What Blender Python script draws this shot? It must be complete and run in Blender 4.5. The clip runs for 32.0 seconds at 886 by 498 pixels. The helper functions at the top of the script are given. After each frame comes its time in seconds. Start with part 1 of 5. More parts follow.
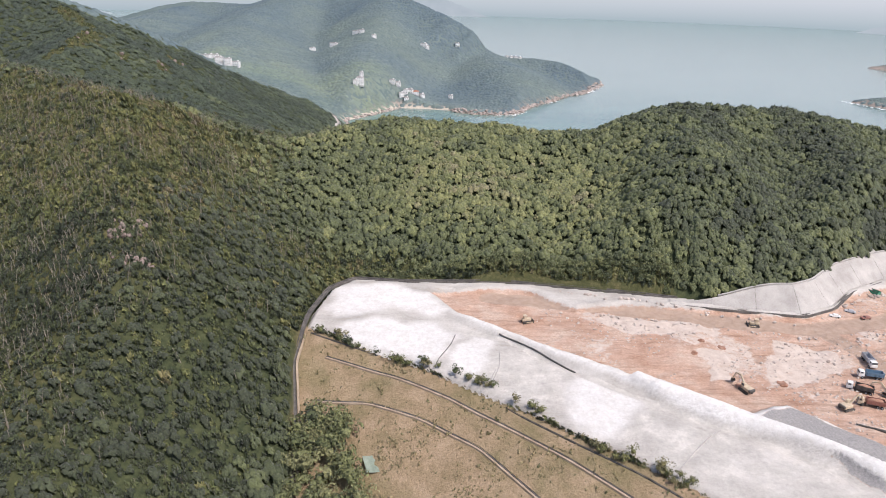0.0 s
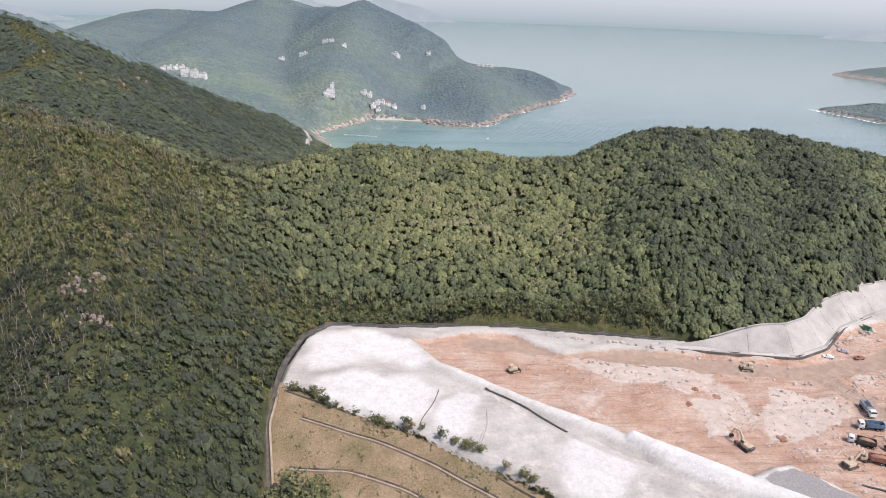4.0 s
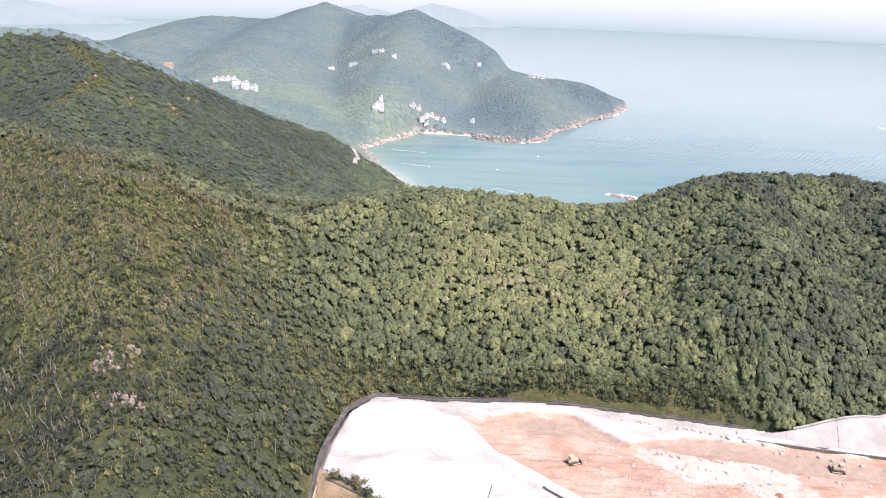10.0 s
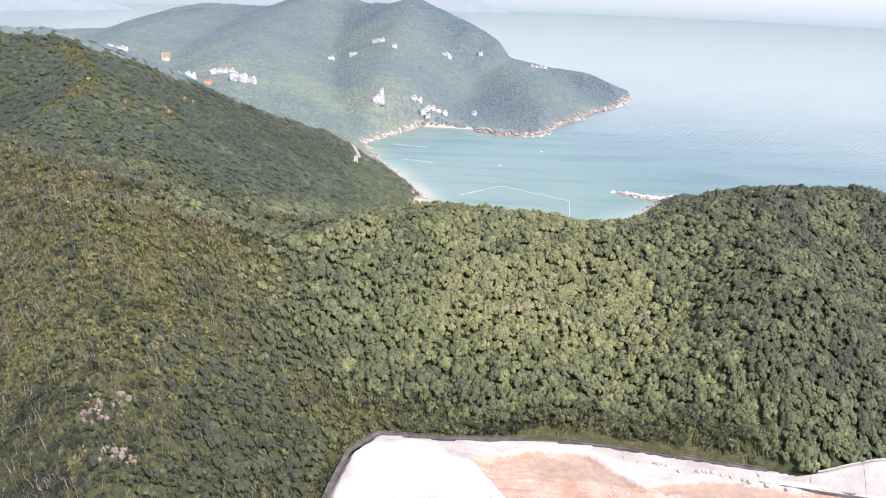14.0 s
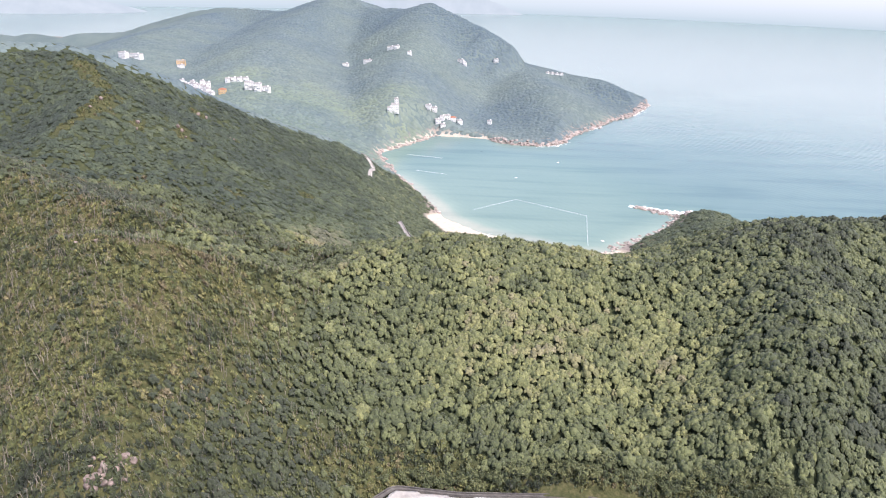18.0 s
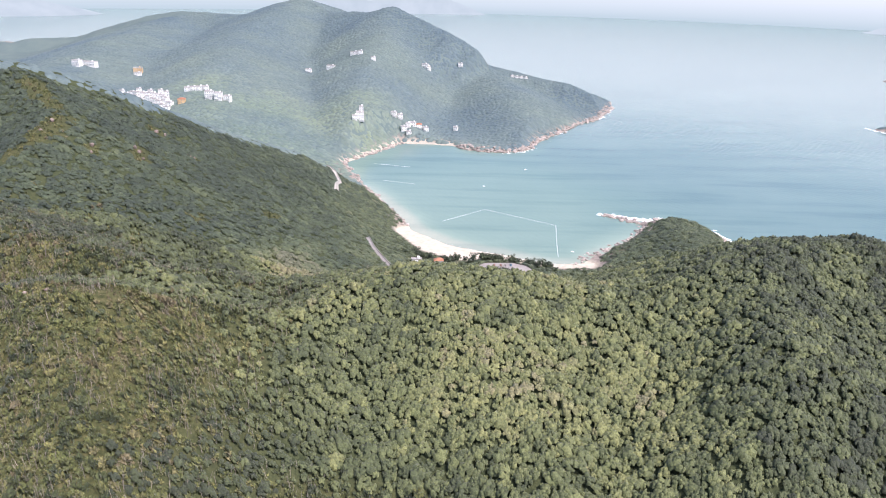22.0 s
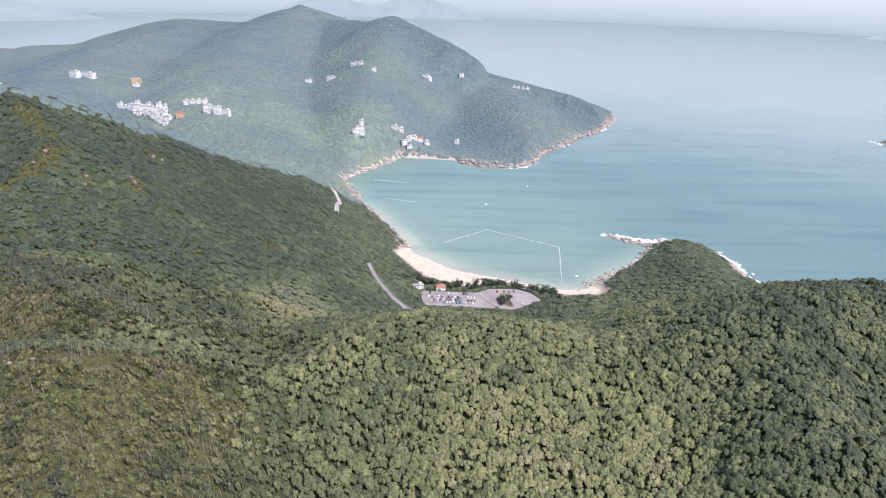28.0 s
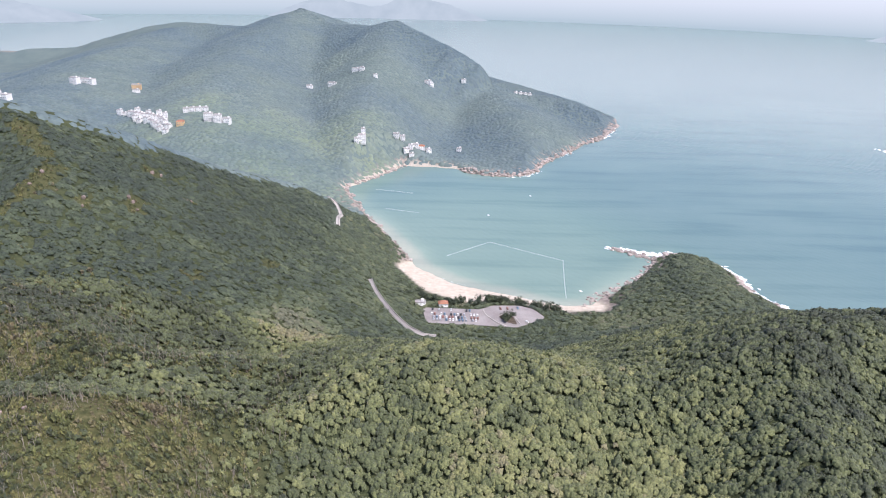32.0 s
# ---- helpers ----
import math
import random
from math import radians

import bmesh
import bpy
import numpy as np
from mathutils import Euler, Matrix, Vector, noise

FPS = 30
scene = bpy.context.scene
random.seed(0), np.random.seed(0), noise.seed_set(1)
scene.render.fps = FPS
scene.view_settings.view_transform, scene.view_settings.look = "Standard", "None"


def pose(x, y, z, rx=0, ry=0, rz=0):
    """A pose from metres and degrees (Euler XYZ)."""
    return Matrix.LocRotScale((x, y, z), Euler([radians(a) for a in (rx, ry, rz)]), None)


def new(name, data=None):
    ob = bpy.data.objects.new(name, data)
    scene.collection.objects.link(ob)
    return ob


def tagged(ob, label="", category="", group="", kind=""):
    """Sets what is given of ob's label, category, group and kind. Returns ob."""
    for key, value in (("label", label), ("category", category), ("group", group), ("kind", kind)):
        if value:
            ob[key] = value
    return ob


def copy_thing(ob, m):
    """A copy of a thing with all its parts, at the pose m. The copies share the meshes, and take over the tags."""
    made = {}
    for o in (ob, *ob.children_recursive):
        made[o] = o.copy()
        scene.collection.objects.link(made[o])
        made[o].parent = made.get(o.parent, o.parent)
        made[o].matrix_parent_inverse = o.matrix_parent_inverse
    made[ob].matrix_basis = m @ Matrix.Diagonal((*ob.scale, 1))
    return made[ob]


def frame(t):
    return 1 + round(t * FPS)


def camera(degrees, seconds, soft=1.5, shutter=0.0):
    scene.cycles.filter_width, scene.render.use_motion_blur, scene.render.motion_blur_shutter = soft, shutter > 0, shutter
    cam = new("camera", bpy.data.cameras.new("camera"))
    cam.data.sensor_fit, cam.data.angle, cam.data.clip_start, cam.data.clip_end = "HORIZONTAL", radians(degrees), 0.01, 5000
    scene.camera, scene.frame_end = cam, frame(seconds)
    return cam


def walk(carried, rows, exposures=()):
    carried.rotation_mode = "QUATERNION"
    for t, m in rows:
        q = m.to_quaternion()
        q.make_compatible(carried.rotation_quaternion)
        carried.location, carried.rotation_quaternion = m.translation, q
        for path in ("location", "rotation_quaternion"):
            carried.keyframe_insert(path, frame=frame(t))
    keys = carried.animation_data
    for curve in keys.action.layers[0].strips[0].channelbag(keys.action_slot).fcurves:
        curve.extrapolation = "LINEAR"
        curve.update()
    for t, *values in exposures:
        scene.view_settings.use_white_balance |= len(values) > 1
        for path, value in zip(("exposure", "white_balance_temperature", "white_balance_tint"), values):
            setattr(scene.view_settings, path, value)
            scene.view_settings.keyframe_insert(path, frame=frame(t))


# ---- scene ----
cam = camera(65.8, 32.0, soft=1.0)
METRES, EYE, TILT, LEAN, TURN = 165.0, 217.0, -21.4, -1.4, 0.0
ROWS = [
    (0.0, 0.0, 0.0, 0.0, 0.0, 0.0, -0.0),
    (0.5, -0.0027, 0.0133, 0.0082, -1.35, 0.02, 0.53),
    (1.0, -0.006, 0.025, 0.0198, -2.91, 0.05, 1.13),
    (1.5, -0.0097, 0.0364, 0.0329, -3.17, 0.1, 1.2),
    (2.0, -0.0126, 0.0474, 0.0459, -3.16, 0.18, 1.16),
    (2.5, -0.0152, 0.0579, 0.0592, -3.13, 0.22, 1.15),
    (4.5, -0.0233, 0.0999, 0.1154, -2.12, 0.28, 0.71),
    (5.0, -0.0301, 0.111, 0.1279, -1.6, 0.34, 0.42),
    (5.5, -0.0282, 0.1217, 0.1418, 0.61, 0.38, -0.46),
    (6.0, -0.0294, 0.132, 0.1548, 0.64, 0.4, -0.46),
    (6.5, -0.0314, 0.1425, 0.1681, 0.67, 0.41, -0.48),
    (7.0, -0.033, 0.1531, 0.1818, 0.75, 0.41, -0.51),
    (7.5, -0.0345, 0.1635, 0.1949, 0.76, 0.41, -0.5),
    (8.0, -0.037, 0.1743, 0.2082, 0.95, 0.42, -0.61),
    (8.5, -0.0385, 0.185, 0.2217, 1.21, 0.42, -0.7),
    (9.0, -0.0398, 0.1954, 0.2355, 1.31, 0.42, -0.74),
    (9.5, -0.0422, 0.2066, 0.2491, 1.3, 0.43, -0.75),
    (10.0, -0.0442, 0.2175, 0.2626, 1.3, 0.42, -0.75),
    (10.5, -0.0464, 0.2282, 0.2761, 1.3, 0.43, -0.74),
    (11.0, -0.0492, 0.2387, 0.2897, 1.29, 0.44, -0.75),
    (11.5, -0.0507, 0.2494, 0.3037, 1.32, 0.42, -0.74),
    (12.0, -0.0532, 0.2599, 0.3172, 1.31, 0.43, -0.75),
    (12.5, -0.0546, 0.2695, 0.3271, 1.35, -0.37, -0.71),
    (13.0, -0.0574, 0.2806, 0.3443, 1.35, -0.88, -0.72),
    (13.5, -0.0598, 0.2903, 0.3576, 1.33, -0.86, -0.72),
    (14.0, -0.0621, 0.2995, 0.3708, 1.33, -0.86, -0.71),
    (14.5, -0.0648, 0.3087, 0.3839, 1.35, -0.84, -0.71),
    (16.5, -0.0725, 0.3434, 0.4386, 2.44, -0.91, -1.09),
    (17.0, -0.0747, 0.3515, 0.4502, 2.43, -0.86, -1.08),
    (17.5, -0.0768, 0.3593, 0.4626, 2.43, -0.86, -1.06),
    (18.0, -0.079, 0.3671, 0.4749, 2.42, -0.85, -1.04),
    (18.5, -0.0802, 0.3749, 0.4875, 2.44, -0.86, -1.03),
    (19.0, -0.0831, 0.3827, 0.5, 2.41, -0.87, -1.02),
    (19.5, -0.085, 0.3902, 0.5122, 2.42, -0.87, -1.01),
    (20.0, -0.0854, 0.3975, 0.5251, 2.27, -0.89, -0.9),
    (20.5, -0.0878, 0.4041, 0.5367, -0.18, -0.94, 0.12),
    (21.0, -0.0917, 0.4117, 0.5487, -0.32, -0.95, 0.14),
    (21.5, -0.0937, 0.419, 0.5607, -0.33, -0.95, 0.14),
    (22.0, -0.0953, 0.4261, 0.5728, -0.34, -0.95, 0.13),
    (22.5, -0.097, 0.4334, 0.5854, -0.35, -0.95, 0.11),
    (23.0, -0.0984, 0.44, 0.5975, -0.35, -0.95, 0.11),
    (23.5, -0.0995, 0.4466, 0.6099, -0.36, -0.94, 0.09),
    (24.0, -0.1008, 0.4529, 0.6219, -0.37, -0.94, 0.07),
    (24.5, -0.1019, 0.4591, 0.6344, -0.37, -0.94, 0.08),
    (25.0, -0.1034, 0.4652, 0.6467, -0.39, -0.95, 0.09),
    (25.5, -0.1047, 0.4713, 0.6588, -0.4, -0.93, 0.1),
    (27.5, -0.1092, 0.4967, 0.705, -0.39, -0.84, 0.07),
    (28.0, -0.1102, 0.5039, 0.7171, -0.38, -0.84, 0.05),
    (28.5, -0.1113, 0.5111, 0.7292, -0.38, -0.84, 0.03),
    (29.0, -0.1119, 0.5179, 0.7409, -0.35, -0.82, 0.02),
    (29.5, -0.1129, 0.5247, 0.7529, -0.34, -0.85, 0.0),
    (30.0, -0.1143, 0.5314, 0.7652, -0.35, -0.87, 0.0),
    (30.5, -0.1155, 0.5381, 0.7771, -0.33, -0.87, -0.01),
    (31.0, -0.117, 0.5445, 0.7894, -0.32, -0.88, -0.02),
    (31.5, -0.1186, 0.5511, 0.8014, -0.33, -0.89, -0.04),
    (32.0, -0.1199, 0.5575, 0.8136, -0.3, -0.89, -0.04),
]
walk(cam, [(t, pose(0, 0, EYE, TILT, LEAN, TURN) @ pose(METRES * x, METRES * y, METRES * z, 90 + pitch, roll, yaw)) for t, x, y, z, yaw, pitch, roll in ROWS],
     exposures=[(0.0, 0.24, 6300, 17), (1.0, -0.06, 6300, 17), (2.0, -0.15, 6300, 17), (4.5, 0.35, 6300, 18), (6.0, 0.68, 6300, 20), (9.0, 0.8, 6280, 21), (20.0, 0.76, 6180, 21), (25.0, 0.57, 6030, 20), (32.0, 0.48, 5980, 20)])

# ---- world and sun ----
SUN_TO = Vector((0.42, -0.36, 0.83)).normalized()
world = bpy.data.worlds.new("world")
scene.world = world
world.use_nodes = True
wn = world.node_tree.nodes
sky = wn.new("ShaderNodeTexSky")
sky.sky_type = "NISHITA"
sky.sun_disc = False
sky.sun_elevation = math.asin(SUN_TO.z)
sky.sun_rotation = math.atan2(SUN_TO.x, SUN_TO.y)
sky.air_density, sky.dust_density, sky.altitude = 1.2, 3.0, 100
wn["Background"].inputs["Strength"].default_value = 0.125
world.node_tree.links.new(sky.outputs[0], wn["Background"].inputs["Color"])
sun = new("sun", bpy.data.lights.new("sun", "SUN"))
sun.data.energy, sun.data.angle, sun.data.color = 3.3, radians(1.5), (1.0, 0.95, 0.87)
sun.matrix_world = Matrix.Translation((0, 0, 900)) @ (-SUN_TO).to_track_quat("-Z", "Y").to_matrix().to_4x4()

# ---- materials ----
MATS = {}


def mat(name, rough=0.9, spec=0.3, metal=0.0):
    m = bpy.data.materials.new(name)
    m.use_nodes = True
    b = m.node_tree.nodes["Principled BSDF"]
    b.inputs["Roughness"].default_value = rough
    b.inputs["Specular IOR Level"].default_value = spec
    b.inputs["Metallic"].default_value = metal
    MATS[name] = m
    return m


def node(m, kind, **ins):
    n = m.node_tree.nodes.new(kind)
    for k, v in ins.items():
        n.inputs[k.replace("_", " ")].default_value = v
    return n


def link(m, a, b):
    m.node_tree.links.new(a, b)


def place_of(m):
    return node(m, "ShaderNodeNewGeometry").outputs["Position"]


def noise_of(m, scale, detail=4.0, rough=0.55, vec=None):
    n = node(m, "ShaderNodeTexNoise", Scale=scale, Detail=detail, Roughness=rough)
    link(m, vec or place_of(m), n.inputs["Vector"])
    return n.outputs["Fac"]


def attr_of(m, name):
    n = node(m, "ShaderNodeAttribute")
    n.attribute_name = name
    return n.outputs["Fac"]


def ramp_of(m, fac, stops):
    n = node(m, "ShaderNodeValToRGB")
    e = n.color_ramp.elements
    while len(e) < len(stops):
        e.new(0.5)
    for el, (p, c) in zip(e, stops):
        el.position, el.color = p, (*c, 1)
    link(m, fac, n.inputs["Fac"])
    return n.outputs["Color"]


def blend(m, fac, a, b, mode="MIX"):
    n = m.node_tree.nodes.new("ShaderNodeMix")
    n.data_type, n.blend_type = "RGBA", mode
    for sock, v in ((n.inputs[0], fac), (n.inputs[6], a), (n.inputs[7], b)):
        if isinstance(v, bpy.types.NodeSocket):
            link(m, v, sock)
        else:
            sock.default_value = v if isinstance(v, (int, float)) else (*v, 1)
    return n.outputs[2]


def calc(m, op, a, b=0.0, clamp=False):
    n = m.node_tree.nodes.new("ShaderNodeMath")
    n.operation, n.use_clamp = op, clamp
    for sock, v in ((n.inputs[0], a), (n.inputs[1], b)):
        if isinstance(v, bpy.types.NodeSocket):
            link(m, v, sock)
        else:
            sock.default_value = v
    return n.outputs[0]


def colour(m, c):
    s = m.node_tree.nodes["Principled BSDF"].inputs["Base Color"]
    if isinstance(c, bpy.types.NodeSocket):
        link(m, c, s)
    else:
        s.default_value = (*c, 1)


def bump(m, height, strength=0.5, distance=0.3):
    b = node(m, "ShaderNodeBump", Strength=strength, Distance=distance)
    link(m, height, b.inputs["Height"])
    link(m, b.outputs["Normal"], m.node_tree.nodes["Principled BSDF"].inputs["Normal"])


def surface(name, dark, light, scale=0.5, fine=6.0, rough=0.9, spec=0.25, metal=0.0, relief=0.1):
    """A plain worn surface: two colours by coarse and fine noise, with fine relief."""
    m = mat(name, rough, spec, metal)
    f = calc(m, "ADD", calc(m, "MULTIPLY", noise_of(m, scale), 0.65), calc(m, "MULTIPLY", noise_of(m, fine), 0.35))
    colour(m, ramp_of(m, f, [(0.36, dark), (0.64, light)]))
    bump(m, noise_of(m, fine), 0.4, relief)
    return m


def leafy(name, stops, scale=0.5, sheen=0.15, relief=0.0, vary=1.0):
    """Foliage: one tone a crown from its 'tint', with mottling by leaf clumps, small highlights and dark specks painted
    in, and from spray to spray.
    """
    m = mat(name, 0.6, 0.3)
    b = m.node_tree.nodes["Principled BSDF"]
    b.inputs["Sheen Weight"].default_value = sheen
    b.inputs["Sheen Roughness"].default_value = 0.6
    base = ramp_of(m, attr_of(m, "tint"), stops)
    mott = ramp_of(m, noise_of(m, scale, 3.0, 0.7), [(0.3, (1 - 0.45 * vary, 1 - 0.43 * vary, 1 - 0.42 * vary)), (0.7, (1 + 0.42 * vary, 1 + 0.40 * vary, 1 + 0.3 * vary))])
    isl = ramp_of(m, node(m, "ShaderNodeNewGeometry").outputs["Random Per Island"], [(0.0, (1 - 0.28 * vary, 1 - 0.26 * vary, 1 - 0.28 * vary)), (1.0, (1 + 0.28 * vary, 1 + 0.26 * vary, 1 + 0.2 * vary))])
    colour(m, blend(m, 1.0, blend(m, 1.0, base, mott, "MULTIPLY"), isl, "MULTIPLY"))
    if relief:
        bump(m, noise_of(m, scale, 3.0, 0.7), 1.0, relief)
    return m


# Forest green from deep to yellowish; the far slopes' paler blue is painted haze.
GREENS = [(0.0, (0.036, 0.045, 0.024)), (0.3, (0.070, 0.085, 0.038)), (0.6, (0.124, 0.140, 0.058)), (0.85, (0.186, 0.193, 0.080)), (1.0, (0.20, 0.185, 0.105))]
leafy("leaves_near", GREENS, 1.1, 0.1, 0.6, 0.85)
# Middle distance: the same greens, lifted and blued as painted haze.
leafy("leaves_mid_haze", [(p, (0.56 * r + 0.020, 0.57 * g + 0.028, 0.64 * b + 0.021)) for p, (r, g, b) in GREENS], 0.6, 0.05, 1.2, 0.8)
leafy("leaves_far_haze", [(0.0, (0.112, 0.146, 0.158)), (0.5, (0.144, 0.178, 0.174)), (1.0, (0.195, 0.232, 0.162))], 0.05, 0.0, 0.0, 0.3)
MATS["leaves_far_haze"].node_tree.nodes["Principled BSDF"].inputs["Specular IOR Level"].default_value = 0.1
leafy("leaves_brush", [(0.0, (0.026, 0.037, 0.015)), (0.3, (0.058, 0.073, 0.026)), (0.6, (0.124, 0.134, 0.042)), (0.8, (0.178, 0.168, 0.062)), (1.0, (0.165, 0.136, 0.076))], 1.2, 0.15, 0.6)
surface("bare_wood", (0.15, 0.13, 0.10), (0.36, 0.32, 0.26), 0.3, 3.0)
leafy("dry_grass", [(0.0, (0.10, 0.10, 0.045)), (0.5, (0.20, 0.165, 0.085)), (1.0, (0.32, 0.25, 0.16))], 2.0, 0.1)
surface("bark", (0.05, 0.04, 0.03), (0.14, 0.11, 0.08), 0.6, 5.0)

m = MATS["leaves_far_haze"]
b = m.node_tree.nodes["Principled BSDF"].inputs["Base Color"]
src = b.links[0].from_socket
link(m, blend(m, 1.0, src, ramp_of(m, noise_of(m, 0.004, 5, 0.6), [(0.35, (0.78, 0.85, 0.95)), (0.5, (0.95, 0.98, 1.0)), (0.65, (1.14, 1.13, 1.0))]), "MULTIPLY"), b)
# ground under the plants: dark litter, dry grass, bare earth
g = mat("hillside", 0.95, 0.1)
soil = ramp_of(g, noise_of(g, 0.35, 5), [(0.35, (0.040, 0.050, 0.026)), (0.65, (0.078, 0.088, 0.042))])
dry = ramp_of(g, noise_of(g, 0.5, 5, 0.65), [(0.3, (0.045, 0.050, 0.022)), (0.5, (0.080, 0.082, 0.035)), (0.72, (0.150, 0.132, 0.068))])
# Far ground has the haze put into its colour, pale and bluish.
far_haze = ramp_of(g, noise_of(g, 0.02, 6), [(0.35, (0.118, 0.155, 0.150)), (0.65, (0.145, 0.182, 0.168))])
shore = ramp_of(g, noise_of(g, 0.15, 6, 0.7), [(0.3, (0.15, 0.12, 0.10)), (0.7, (0.42, 0.36, 0.31))])
c = blend(g, attr_of(g, "dry"), soil, dry)
c = blend(g, attr_of(g, "far"), c, far_haze)
c = blend(g, attr_of(g, "rock"), c, shore)
c = blend(g, attr_of(g, "sand"), c, ramp_of(g, noise_of(g, 0.2, 4), [(0.3, (0.50, 0.42, 0.33)), (0.7, (0.64, 0.56, 0.46))]))
capc = ramp_of(g, noise_of(g, 0.12, 6, 0.7), [(0.3, (0.23, 0.18, 0.105)), (0.5, (0.34, 0.255, 0.165)), (0.7, (0.43, 0.325, 0.225))])
capc = blend(g, 1.0, capc, ramp_of(g, noise_of(g, 1.6, 4, 0.8), [(0.3, (0.75, 0.75, 0.7)), (0.7, (1.15, 1.12, 1.1))]), "MULTIPLY")
capc = blend(g, ramp_of(g, noise_of(g, 0.045, 6, 0.65), [(0.46, (0, 0, 0)), (0.62, (0.6, 0.6, 0.6))]), capc, ramp_of(g, noise_of(g, 0.8, 5, 0.7), [(0.3, (0.13, 0.12, 0.055)), (0.7, (0.25, 0.21, 0.11))]))
c = blend(g, attr_of(g, "cap"), c, capc)
colour(g, c)
bump(g, noise_of(g, 0.9, 6, 0.7), 0.8, 0.8)

# quarry floor: pink earth, pale dust, haul road, grey gravel
q = mat("quarry_earth", 0.95, 0.15)
def ragged(m, name, scale=0.8, amount=1.0):
    """A mask from the mesh, its edge broken up by noise."""
    n = calc(m, "MULTIPLY", calc(m, "SUBTRACT", noise_of(m, scale, 6, 0.7), 0.5), amount)
    return calc(m, "ADD", calc(m, "MULTIPLY", calc(m, "SUBTRACT", calc(m, "ADD", attr_of(m, name), n), 0.5), 3.5), 0.5, True)


pink = ramp_of(q, noise_of(q, 0.07, 7, 0.65), [(0.3, (0.38, 0.235, 0.165)), (0.5, (0.48, 0.335, 0.255)), (0.7, (0.56, 0.45, 0.37))])
mp = node(q, "ShaderNodeMapping")
mp.inputs["Rotation"].default_value = (0, 0, 0.55)
mp.inputs["Scale"].default_value = (0.06, 0.75, 0.3)
warp = node(q, "ShaderNodeVectorMath")
warp.operation = "MULTIPLY"
warp.inputs[1].default_value = (9.0, 9.0, 9.0)
wn2 = node(q, "ShaderNodeTexNoise", Scale=0.035, Detail=2.0)
link(q, place_of(q), wn2.inputs["Vector"])
link(q, wn2.outputs["Color"], warp.inputs[0])
warp2 = node(q, "ShaderNodeVectorMath")
link(q, place_of(q), warp2.inputs[0])
link(q, warp.outputs[0], warp2.inputs[1])
link(q, warp2.outputs[0], mp.inputs["Vector"])
streak = noise_of(q, 1.0, 5, 0.65, mp.outputs[0])
pink = blend(q, 1.0, pink, ramp_of(q, streak, [(0.32, (0.74, 0.70, 0.66)), (0.46, (1.0, 1.0, 1.0)), (0.68, (1.16, 1.17, 1.18))]), "MULTIPLY")
pink = blend(q, 1.0, pink, ramp_of(q, noise_of(q, 1.1, 5, 0.75), [(0.3, (0.78, 0.75, 0.72)), (0.7, (1.15, 1.15, 1.15))]), "MULTIPLY")
mw = node(q, "ShaderNodeMapping")
mw.inputs["Rotation"].default_value = (0, 0, 0.72)
mw.inputs["Scale"].default_value = (0.035, 0.09, 0.1)
link(q, warp2.outputs[0], mw.inputs["Vector"])
white = ramp_of(q, noise_of(q, 1.0, 7, 0.6, mw.outputs[0]), [(0.30, (0.36, 0.335, 0.30)), (0.42, (0.45, 0.42, 0.38)), (0.52, (0.52, 0.49, 0.445)), (0.66, (0.60, 0.57, 0.525))])
tracks = noise_of(q, 1.0, 5, 0.7, mp.outputs[0])
white = blend(q, 1.0, white, ramp_of(q, tracks, [(0.30, (0.84, 0.81, 0.77)), (0.42, (1.0, 1.0, 1.0))]), "MULTIPLY")
greyc = ramp_of(q, noise_of(q, 0.10, 7, 0.65), [(0.34, (0.43, 0.40, 0.365)), (0.46, (0.50, 0.475, 0.43)), (0.54, (0.56, 0.53, 0.48)), (0.60, (0.64, 0.605, 0.55))])
white = blend(q, ragged(q, "grey", 0.22, 1.3), white, greyc)
freshc = ramp_of(q, noise_of(q, 0.3, 6, 0.7), [(0.3, (0.64, 0.61, 0.565)), (0.55, (0.74, 0.72, 0.685)), (0.7, (0.78, 0.765, 0.735))])
white = blend(q, attr_of(q, "fresh"), white, freshc)
white = blend(q, 1.0, white, ramp_of(q, noise_of(q, 0.9, 6, 0.75), [(0.3, (0.86, 0.85, 0.84)), (0.65, (1.05, 1.05, 1.05))]), "MULTIPLY")
grav = ramp_of(q, noise_of(q, 1.5, 6, 0.8), [(0.3, (0.22, 0.21, 0.20)), (0.7, (0.42, 0.40, 0.38))])
roadc = ramp_of(q, noise_of(q, 0.4, 5, 0.6), [(0.3, (0.35, 0.25, 0.185)), (0.7, (0.44, 0.335, 0.262))])
dust = ramp_of(q, noise_of(q, 0.25, 6, 0.7), [(0.3, (0.47, 0.375, 0.31)), (0.7, (0.64, 0.555, 0.48))])
c = blend(q, ragged(q, "road", 0.5, 0.6), pink, roadc)
c = blend(q, ragged(q, "dust", 0.35, 1.6), c, dust)
c = blend(q, ragged(q, "gravel", 0.6, 0.8), c, grav)
c = blend(q, ragged(q, "white", 0.5, 1.1), c, white)
colour(q, c)
bump(q, calc(q, "ADD", noise_of(q, 0.7, 7, 0.75), calc(q, "MULTIPLY", streak, 0.6)), 0.9, 0.6)

surface("concrete", (0.32, 0.30, 0.275), (0.48, 0.455, 0.42), 0.12, 2.0)
surface("concrete_dark", (0.07, 0.065, 0.06), (0.17, 0.155, 0.14), 0.3, 2.0)
surface("path_concrete", (0.28, 0.215, 0.15), (0.42, 0.335, 0.245), 0.3, 2.0)
surface("spoil", (0.26, 0.13, 0.085), (0.44, 0.27, 0.19), 0.4, 2.0)
surface("pale_rock", (0.32, 0.26, 0.22), (0.62, 0.55, 0.49), 0.25, 1.5)
surface("pink_rock", (0.13, 0.10, 0.085), (0.36, 0.285, 0.25), 0.5, 1.8)
